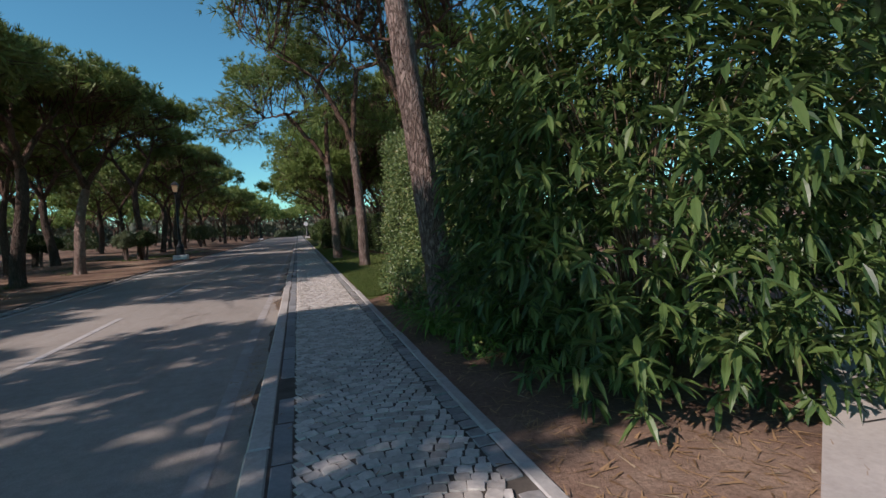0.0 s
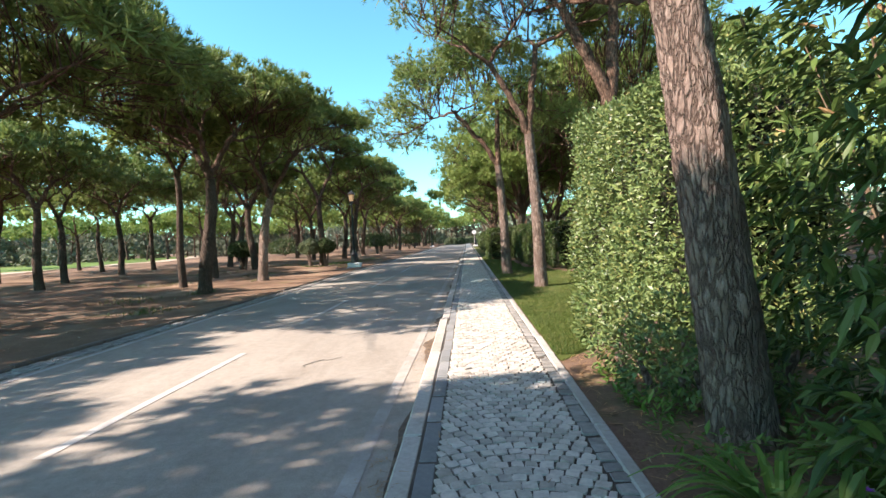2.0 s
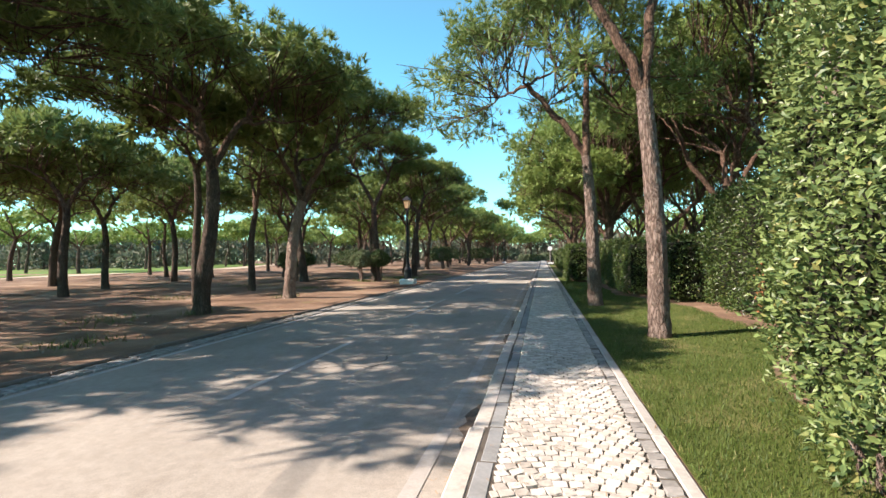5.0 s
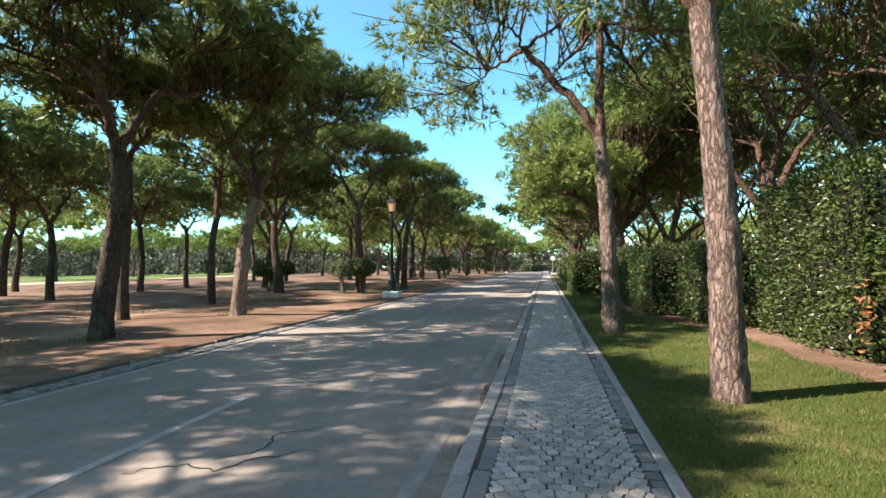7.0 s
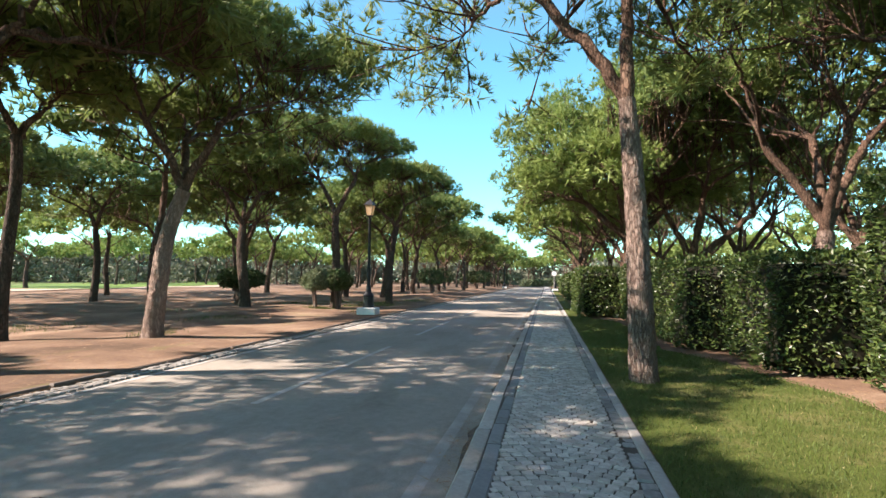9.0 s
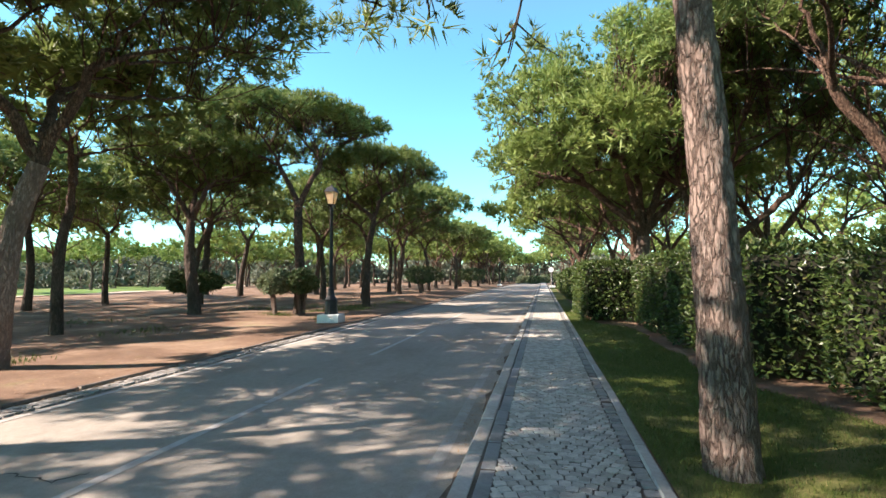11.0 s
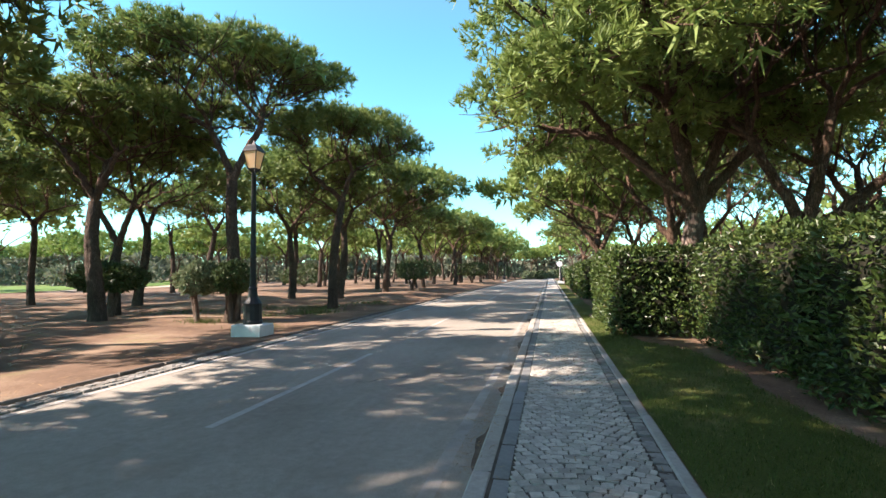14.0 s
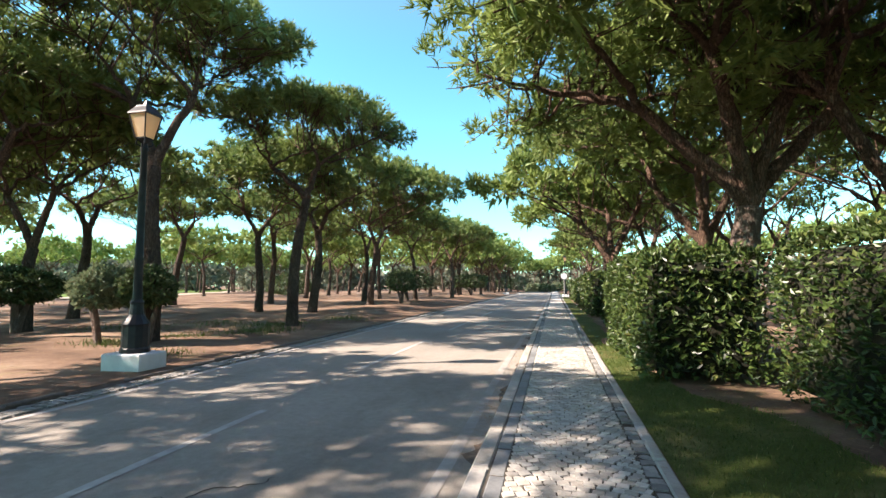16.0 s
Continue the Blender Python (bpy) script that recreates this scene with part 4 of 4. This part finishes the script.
m = (x < 0) | (y < 7.5) | (x > lawn_edge(y) - 0.1)
x, y = x[m], y[m]
scatter_blades("dry_litter", x, y, ground_height(x, y) + 0.006, rng.uniform(0.05, 0.14, len(x)), rng.uniform(0.006, 0.02, len(x)), rng, LITTER, "dry needles and fallen leaves on the earth", "litter", 1.0)
part("far_cobbles", sheet(np.array([0.39, 0.8, 1.22]), np.arange(45.9, 110, 4.0), lambda x, y: 0.112 + 0.0 * x), COBBLE_FAR, pavement)


# ---- hedges ----
def hedge(x0, x1, y0, y1, h, seed, label, material, density, leaf=(0.085, 0.04), rough=0.05, soft=0.22, fall=0.0, gap=None, category="hedge"):
    """A clipped hedge: near-black box painting the inner shade, under a skin of leaves."""
    rng = np.random.default_rng(seed)
    gz = 0.1
    t = thing("hedge", ((x0 + x1) / 2, (y0 + y1) / 2, gz), label, category, "clipped hedges")
    lx, ly = (x1 - x0) / 2, (y1 - y0) / 2
    areas = np.array([2 * ly * h, 2 * ly * h * 0.12, 2 * lx * h, 2 * lx * h * 0.6, 4 * lx * ly])
    n = int(areas.sum() * density)
    face = rng.choice(5, n, p=areas / areas.sum())
    a, b = rng.uniform(-1, 1, n), rng.uniform(0.03, 1, n)
    p, nr = np.zeros((n, 3)), np.zeros((n, 3))
    for k, nn in enumerate(((-1, 0, 0), (1, 0, 0), (0, -1, 0), (0, 1, 0), (0, 0, 1))):
        m = face == k
        nr[m] = nn
        if k < 2:
            p[m] = np.column_stack([np.full(m.sum(), nn[0] * lx), a[m] * ly, b[m] * h])
        elif k < 4:
            p[m] = np.column_stack([a[m] * lx, np.full(m.sum(), nn[1] * ly), b[m] * h])
        else:
            p[m] = np.column_stack([a[m] * lx, (b[m] * 2 - 1) * ly, np.full(m.sum(), h)])
    # round the arrises
    q = np.clip(p, (-lx + soft, -ly + soft, 0), (lx - soft, ly - soft, h - soft))
    d = p - q
    ln = np.linalg.norm(d, axis=1, keepdims=True)
    out = unit(d)
    p = q + out * np.minimum(ln, soft)
    k0 = 0.5 if soft < 0.2 else 1.0
    bul = k0 * (0.07 * np.sin(p[:, 1] * 2.3 + seed) * np.cos(p[:, 2] * 2.9) + 0.05 * np.sin(p[:, 0] * 4 + p[:, 1] * 3.7 + p[:, 2] * 5))
    p += out * (bul + rng.normal(0, rough, n) - 0.02)[:, None]
    p[:, 2] = np.maximum(p[:, 2] * (1 - fall * (ly - p[:, 1])), 0.04)
    # leaves drawn in here so the near-black core shows as a dark gap
    if gap:
        deep = np.clip(1.2 - np.hypot((p[:, 1] - gap[0]) / gap[1], (p[:, 2] - gap[2]) / gap[3]) ** 2, 0, 1)
        p[:, 0] += np.where(out[:, 0] < -0.3, 0.42 * np.minimum(deep * 2, 1) * (rng.uniform(0, 1, n) < 0.86), 0)
    way = unit(out * 0.75 + rng.normal(0, 0.55, (n, 3)) + (0, 0, 0.15))
    up = unit(out + rng.normal(0, 0.3, (n, 3)) + (0, 0, 0.5))
    L = rng.uniform(0.7, 1.2, n) * leaf[0]
    part("foliage", [leaves(p - way * L[:, None] * 0.5, way, up, L, L * leaf[1] / leaf[0], rng)], material, t)
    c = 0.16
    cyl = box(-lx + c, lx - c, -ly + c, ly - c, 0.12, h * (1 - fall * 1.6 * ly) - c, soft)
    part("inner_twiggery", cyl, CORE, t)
    stems = []
    for i in range(max(3, int(ly * 3))):
        x, y = rng.uniform(-lx * 0.7, lx * 0.5), rng.uniform(-ly, ly) * 0.9
        stems += tube([(x, y, -0.08), (x + rng.normal(0, 0.03), y + rng.normal(0, 0.04), 0.2), (x + rng.normal(0, 0.06), y + rng.normal(0, 0.08), 0.6)], [0.02, 0.017, 0.012], 6)
    tagged(part("branching_stem", stems, TWIG, t), kind="stuff")
    return t


hedge(2.42, 3.7, 6.6, 10.9, 3.05, 1, "tall clipped hedge with small yellow-green leaves", HEDGE_Y, 1600, (0.06, 0.033), 0.085, 0.4, 0.038, (-1.72, 0.2, 1.75, 0.75))
hedge(4.1, 5.4, 12.6, 14.9, 1.9, 2, "clipped laurel hedge lit by the sun", LAUREL, 750, (0.07, 0.035))
hedge(4.15, 5.6, 15.3, 18.2, 2.45, 3, "tall rounded laurel hedge with a few brown shoots", LAUREL, 850, (0.068, 0.034), soft=0.35)
hedge(3.5, 5.2, 18.6, 20.3, 1.6, 4, "clipped laurel hedge block with glossy leaves", LAUREL, 650, (0.075, 0.037), 0.035, 0.17)
hedge(2.95, 4.3, 20.7, 24.2, 1.62, 5, "long clipped laurel hedge in dark green", LAUREL, 600, (0.078, 0.037), 0.03, 0.17)
hedge(2.95, 4.4, 24.3, 27.5, 1.68, 15, "clipped laurel hedge in tree shade", LAUREL, 600, (0.078, 0.037), 0.03, 0.17)
hedge(1.75, 3.2, 28.0, 32.2, 1.62, 6, "clipped laurel hedge block with glossy leaves and square end", LAUREL, 620, (0.1, 0.048), 0.035, 0.15)
hedge(2.2, 3.4, 34.0, 37.5, 1.5, 7, "clipped hedge beside the pavement", LAUREL, 300, (0.12, 0.06))
hedge(2.0, 3.4, 40.0, 48.0, 1.6, 8, "clipped hedge beside the pavement", LAUREL, 200, (0.15, 0.07))
hedge(2.1, 3.4, 50.0, 66.0, 1.5, 9, "far clipped hedge beside the pavement", LAUREL, 90, (0.22, 0.1))
hedge(6.6, 7.6, 12.0, 27.0, 1.45, 10, "dark back hedge under the pines", SHRUB, 90, (0.12, 0.055))


shoot = part("brown_shoot", [leaves(np.random.default_rng(3).normal(0, 1, (46, 3)) * (0.03, 0.03, 0.19) + (-0.72, -1.5, 0.62), np.random.default_rng(4).normal(0, 1, (46, 3)) - (0.6, 0, 0),
                                     np.random.default_rng(5).normal(0, 1, (46, 3)), np.full(46, 0.075), np.full(46, 0.035), np.random.default_rng(6))],
             mat_leaf("brown_leaf", (0.14, 0.06, 0.025), (0.28, 0.12, 0.05), (0.36, 0.2, 0.1), 0.7, 0.1), bpy.data.objects["hedge.002"], "withered orange-brown shoot")
tagged(shoot, "withered orange-brown shoot", kind="stuff")


# ---- shrubs ----
def make_mixed(name, v, quads, tris, material):
    """One mesh of quads and triangles on the same vertices."""
    me = make_mesh(name, [(v, np.concatenate([tris, quads[:, [0, 1, 2]], quads[:, [0, 2, 3]]]))], material)
    return me



def whorl_shrub(x, y, rx, ry, h, seed, twigs_n, label, skirt=0.07):
    """A big oleander: arching stems that end in whorls of long leaves."""
    rng = np.random.default_rng(seed)
    t = thing("oleander_bush", (x, y, 0.1), label, "bush")
    # a broad upright mass that reaches the ground
    d = unit(rng.normal(0, 1, (twigs_n, 3)))
    s = rng.uniform(0.3, 1.0, (twigs_n, 1)) ** 0.5
    lump = 1 + 0.09 * np.sin(d[:, :1] * 7 + 1) * np.cos(d[:, 1:2] * 6 + d[:, 2:] * 4) + rng.normal(0, 0.03, (twigs_n, 1))
    mid = h * 0.38
    e = d / (np.abs(d) ** 3.2).sum(1, keepdims=True) ** (1 / 3.2)
    tips = e * s * lump * (rx, ry, h * 0.62) + (0, 0, mid)
    tips = tips[(tips[:, 2] > skirt) & (tips[:, 2] < h * 1.1)]
    n = len(tips)
    out = unit((tips - (0, 0, mid * 0.8)) * (1, 1, 0.6))
    k = 12
    a = rng.uniform(0, 2 * np.pi, (n, k, 1))
    axis = unit(out + (0, 0, 0.35) + rng.normal(0, 0.3, (n, 3)))
    u = unit(np.cross(axis, (0.3, 0.2, 1.0)))
    w = np.cross(axis, u)
    rad = np.cos(a) * u[:, None] + np.sin(a) * w[:, None]
    along = rng.uniform(-0.16, 0.03, (n, k, 1))
    way = unit(rad * rng.uniform(0.6, 1.1, (n, k, 1)) + axis[:, None] * rng.uniform(0.15, 0.9, (n, k, 1)) - (0, 0, 0.18))
    pos = tips[:, None] + axis[:, None] * along
    L = rng.uniform(0.085, 0.16, (n * k,))
    W = L * rng.uniform(0.23, 0.31, (n * k,))
    v, quads, tris = long_leaves(pos.reshape(-1, 3), way.reshape(-1, 3), L, W, rng)
    part("foliage", make_mixed("foliage", v, quads, tris, OLEANDER), OLEANDER, t)
    st = []
    for i in range(0, n, 22):
        e = tips[i] * (0.92, 0.92, 0.9)
        if e[2] < h * 0.5:
            continue
        r = e * (0.12, 0.12, 0) + rng.normal(0, 0.05, 3) * (1, 1, 0)
        st += tube(bezier(np.array([r[0], r[1], -0.08]), np.array([r[0], r[1], e[2] * 0.5]), e * (0.7, 0.7, 0.75), e, 6), np.linspace(0.011, 0.003, 6), 5, cap=False)
    tagged(part("branching_stem", st, TWIG, t), kind="stuff")
    buds = []
    for i in range(0, n, 9):
        if tips[i][2] > h * 0.5:
            p = tips[i]
            buds += tube([p, p + axis[i] * 0.05, p + axis[i] * 0.09], [0.008, 0.011, 0.003], 5)
    tagged(part("dry_bud", buds, LITTER, t, "brown dried flower buds"), kind="stuff")
    return t


whorl_shrub(3.1, 3.2, 1.5, 1.9, 3.4, 31, 3400, "large oleander bush with long leathery green leaves")
whorl_shrub(3.1, 5.35, 0.95, 1.15, 3.2, 32, 560, "dense green bush between pine and hedge")


def round_shrub(x, y, r, z, rz, seed, label, material, n=2600, leaf=(0.09, 0.045), gz=None):
    """A clipped round head of leaves on a short stem."""
    rng = np.random.default_rng(seed)
    g = float(ground_height(np.array(x), np.array(y))) if gz is None else gz
    t = thing("clipped_shrub", (x, y, g), label, "shrub", "clipped shrubs")
    d = unit(rng.normal(0, 1, (n, 3)))
    lump = 1 + 0.13 * np.sin(d[:, :1] * 5 + seed) + 0.12 * np.sin(d[:, 1:2] * 8 + d[:, 2:] * 6 + seed * 1.7)
    p = d * (r, r, rz) * (rng.uniform(0.55, 1.0, (n, 1)) ** 0.4) * lump
    p[:, 2] = np.where(p[:, 2] < -0.55 * rz, -0.55 * rz + rng.normal(0, 0.05, n), p[:, 2]) + z
    p[:, 2] = np.maximum(p[:, 2], 0.05)
    way = unit(d + rng.normal(0, 0.6, (n, 3)))
    L = rng.uniform(0.7, 1.2, n) * leaf[0]
    part("foliage", [leaves(p, way, d, L, L * leaf[1] / leaf[0], rng)], material, t)
    st = []
    for i in range(3):
        a = rng.uniform(0, 6.28)
        st += tube(bezier(np.array([0.05 * math.cos(a), 0.05 * math.sin(a), -0.1]), np.array([0.1 * math.cos(a), 0.1 * math.sin(a), z * 0.4]),
                          np.array([r * 0.4 * math.cos(a), r * 0.4 * math.sin(a), z * 0.8]), np.array([r * 0.5 * math.cos(a), r * 0.5 * math.sin(a), z]), 8), np.linspace(1, 0.35, 8) * min(0.09, 0.13 * r), 8)
    part("stem", st, BARK, t, smooth=True)
    return t


round_shrub(-8.5, 29.85, 0.55, 1.12, 0.42, 51, "silvery green clipped shrub on a forked stem", SILVER, 3600, (0.11, 0.06))
round_shrub(-7.7, 30.15, 0.55, 1.15, 0.42, 52, "dark clipped shrub beside a pine", SHRUB, 3400, (0.11, 0.06))
round_shrub(-13.2, 31.5, 0.95, 1.2, 0.45, 53, "wide dark clipped shrub round a pine's stem", SHRUB, 5200, (0.14, 0.075))
round_shrub(-8.9, 52.5, 1.5, 1.35, 0.7, 54, "broad flat-topped clipped shrub", SHRUB, 2600, (0.16, 0.08))
round_shrub(-8.2, 49.0, 0.8, 1.2, 0.6, 55, "dark clipped shrub beside the road", SHRUB, 1500, (0.14, 0.07))
round_shrub(-7.6, 70.0, 1.8, 1.4, 0.7, 56, "broad dark clipped shrub far along the road", SHRUB, 1800, (0.24, 0.12))
round_shrub(-21.0, 58.0, 1.8, 1.0, 1.0, 57, "round dark bush near the fairway", SHRUB, 1800, (0.24, 0.12))
rng = np.random.default_rng(5)
for i, (x, y, r, m) in enumerate(((-0.9, 88, 1.0, SHRUB), (0.6, 92, 0.9, SILVER), (-5.6, 90, 1.6, SILVER), (-7.5, 86, 1.5, SHRUB), (2.6, 80, 1.2, SHRUB))):
    round_shrub(x, 18 + y, r, r * 0.8, r * 0.75, 180 + i, "round clipped bush at the road's far end", m, 900, (0.24, 0.12))
for i in range(9):
    round_shrub(rng.uniform(-6.5, 5.5), 112 + rng.uniform(0, 12), rng.uniform(1.2, 2.2), 0.7, 0.8, 60 + i, "low grey-green bush at the road's far end", SILVER, 700, (0.4, 0.2))
for i in range(26):
    x, y = -30 - rng.uniform(0, 80), 70 + rng.uniform(0, 75)
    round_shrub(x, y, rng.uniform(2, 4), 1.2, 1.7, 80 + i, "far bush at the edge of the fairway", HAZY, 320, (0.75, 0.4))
for i in range(16):
    round_shrub(12 + rng.uniform(0, 14), 0 + i * 5 + rng.uniform(0, 4), rng.uniform(1.5, 2.5), 1.0, 1.4, 120 + i, "garden bush behind the hedges", SHRUB, 500, (0.34, 0.18))


for i, (x, y, r) in enumerate(((2.15, 7.3, 0.45), (2.2, 8.2, 0.38), (2.3, 6.5, 0.5), (2.3, 9.3, 0.3), (2.6, 6.1, 0.45), (1.9, 6.75, 0.32), (1.95, 7.9, 0.26), (1.95, 6.15, 0.34), (2.2, 5.95, 0.36))):
    round_shrub(x, y, r, r * 0.7, r * 0.8, 160 + i, "loose yellow-green growth at the hedge's foot", HEDGE_Y, 520, (0.06, 0.03), gz=0.1)


# ---- bed by the first pine ----
def strap_clump(x, y, r, n, seed, label):
    rng = np.random.default_rng(seed)
    t = thing("strap_leaf_plant", (x, y, 0.1), label, "plant")
    ch = []
    for i in range(n):
        a = rng.uniform(0, 6.28)
        L = rng.uniform(0.55, 1.0) * r
        c, s = math.cos(a), math.sin(a)
        b = np.array([c, s, 0]) * rng.uniform(0, 0.08)
        path = bezier(b, b + (c * L * 0.2, s * L * 0.2, L * 0.55), b + (c * L * 0.7, s * L * 0.7, L * 0.75), b + (c * L * 1.1, s * L * 1.1, L * rng.uniform(0.1, 0.5)), 7)
        wd = np.array([0.016, 0.022, 0.024, 0.022, 0.018, 0.012, 0.002])
        sd = np.array([-s, c, 0.0])
        v = np.concatenate([path + sd * wd[:, None] / 2 * 1.2 + (0, 0, 0.004), path, path - sd * wd[:, None] / 2 * 1.2 + (0, 0, 0.004)])
        k = np.arange(6)
        ch.append((v, np.concatenate([np.stack([k, k + 1, k + 8, k + 7], -1), np.stack([k + 7, k + 8, k + 15, k + 14], -1)])))
    part("foliage", ch, STRAP, t)
    return t


strap_clump(1.72, 4.55, 0.42, 70, 1, "clump of strap-shaped green leaves by the pavement edge")
strap_clump(1.95, 4.15, 0.36, 50, 2, "clump of strap-shaped green leaves under the oleander")
strap_clump(2.3, 4.8, 0.34, 45, 3, "clump of strap-shaped green leaves at a pine's foot")
rng = np.random.default_rng(8)
N = 5200
x = rng.uniform(1.5, 3.0, N)
y = rng.uniform(3.2, 6.9, N)
keep = (np.hypot(x - 2.0, y - 5.45) > 0.3) & (np.sin(x * 5 + 1) * np.cos(y * 4) > -0.35) & (x > 1.62)
x, y = x[keep], y[keep]
n = len(x)
p = np.column_stack([x, y, 0.1 + rng.uniform(0, 0.22, n) * np.clip(1.2 - np.abs(y - 4.2) * 0.45, 0.15, 1)])
w = unit(rng.normal(0, 1, (n, 3)) * (1, 1, 0.5) + (0, 0, 0.4))
tagged(part("ground_cover", [leaves(p, w, np.array([0, 0, 1.0]) + 0 * p, rng.uniform(0.04, 0.09, n), rng.uniform(0.016, 0.034, n), rng)], STRAP), "low leafy ground cover under the bushes", "plant", kind="stuff")
flower_at = ((1.98, 3.95, 0.42), (1.9, 4.35, 0.38), (2.05, 4.25, 0.45), (1.86, 4.1, 0.4))
for i, (x, y, z) in enumerate(flower_at):
    t = thing("flower", (x, y, 0.1), "small purple flower on a thin green stem", "flower", "purple flowers")
    part("stem", tube([(0, 0, 0), (0.01, 0.01, z * 0.5), (0.0, 0.02, z - 0.1)], [0.003, 0.003, 0.002], 5), STRAP, t)
    a = np.arange(6) * math.pi / 3
    d = np.column_stack([np.cos(a), np.sin(a), 0.5 + 0 * a])
    part("petals", [leaves(np.array([[0, 0.02, z - 0.1]] * 6), d, np.array([[0, 0, 1.0]] * 6), np.full(6, 0.022), np.full(6, 0.014), np.random.default_rng(i))], PURPLE, t)


def rock(x, y, r, seed):
    bm = bmesh.new()
    bmesh.ops.create_icosphere(bm, subdivisions=3, radius=r)
    for v in bm.verts:
        v.co *= 1 + 0.35 * noise.noise(v.co * (2.2 / r) * 0.5 + Vector((seed, 0, 0)))
        v.co.z *= 0.7
    me = bpy.data.meshes.new("rock")
    bm.to_mesh(me)
    bm.free()
    me.materials.append(ROCK)
    ob = new("rock", me)
    ob.location = (x, y, 0.1 + r * 0.4)
    return tagged(ob, "rough reddish rock in the planting bed", "rock")


rock(2.75, 4.9, 0.14, 1.3)
rock(3.05, 5.2, 0.09, 7.7)


# ---- street lamps ----
def street_lamp(x, y, z, label):
    t = thing("street_lamp", (x, y, z), label, "street lamp", "street lamps")
    part("plinth", box(-0.33, 0.33, -0.25, 0.25, -0.15, 0.24, 0.02), WHITE, t, "white painted concrete block")
    part("base", lathe([(0.2, 0.24), (0.2, 0.3), (0.185, 0.32), (0.18, 0.62), (0.19, 0.66), (0.15, 0.72), (0.1, 0.8), (0.085, 0.95), (0.095, 0.98), (0.07, 1.02)], 12), IRON, t)
    part("pole", lathe([(0.066, 1.02), (0.06, 1.6), (0.072, 1.63), (0.056, 1.68), (0.048, 3.3), (0.06, 3.32), (0.046, 3.36), (0.04, 3.42)], 14), IRON, t, smooth=True)
    br = []
    for a in range(4):
        c, s = math.cos(a * math.pi / 2 + 0.78), math.sin(a * math.pi / 2 + 0.78)
        br += tube([(0.03 * c, 0.03 * s, 3.36), (0.11 * c, 0.11 * s, 3.4), (0.09 * c, 0.09 * s, 3.5)], [0.01, 0.01, 0.01], 6)
    head = part("lantern", lathe([(0.05, 3.42), (0.12, 3.48), (0.125, 3.5)], 4) + br, IRON, t, "black iron lantern frame")
    for a in range(4):
        q = math.pi / 4 + a * math.pi / 2
        c, s = math.cos(q), math.sin(q)
        part("glazing_bar", tube([(0.125 * c, 0.125 * s, 3.49), (0.215 * c, 0.215 * s, 3.86)], [0.011, 0.011], 5), IRON, head)
    for a in range(4):
        q0, q1 = math.pi / 4 + a * math.pi / 2, math.pi / 4 + (a + 1) * math.pi / 2
        v = [(0.118 * math.cos(q0), 0.118 * math.sin(q0), 3.5), (0.118 * math.cos(q1), 0.118 * math.sin(q1), 3.5),
             (0.207 * math.cos(q1), 0.207 * math.sin(q1), 3.85), (0.207 * math.cos(q0), 0.207 * math.sin(q0), 3.85)]
        part("pane", [(v, [(0, 1, 2, 3)])], GLASS, head, "frosted amber glass pane")
    part("roof", lathe([(0.24, 3.855), (0.235, 3.88), (0.15, 3.97), (0.13, 4.0), (0.05, 4.02), (0.03, 4.06), (0.012, 4.1)], 4), IRON, head, "dark pitched lantern roof")
    return t


lamp = street_lamp(-5.42, 27.7, 0.05, "black iron street lamp with amber lantern on a white block")
copy_thing(lamp, pose(1.75, 70.0, 0.1))
copy_thing(lamp, pose(-5.42, 84.0, 0.05))


# ---- far road sign ----
sign = thing("road_sign", (1.62, 68.6, 0.1), "round pale road sign on a grey post", "sign")
part("post", tube([(0, 0, -0.1), (0, 0, 1.0), (0, 0, 2.25)], [0.03, 0.03, 0.03], 8), EDGING, sign)
_a = np.linspace(0, 2 * np.pi, 24, endpoint=False)
_f = np.column_stack([0.28 * np.cos(_a), 0 * _a - 0.035, 2.0 + 0.28 * np.sin(_a)])
_b = _f + (0, 0.012, 0)
_k = np.arange(24)
part("disc", [(_f, np.arange(24)[None]), (_b, np.arange(24)[None, ::-1]), (np.concatenate([_f, _b]), np.stack([_k, _k + 24, (_k + 1) % 24 + 24, (_k + 1) % 24], -1))], WHITE, sign, "pale round plate")
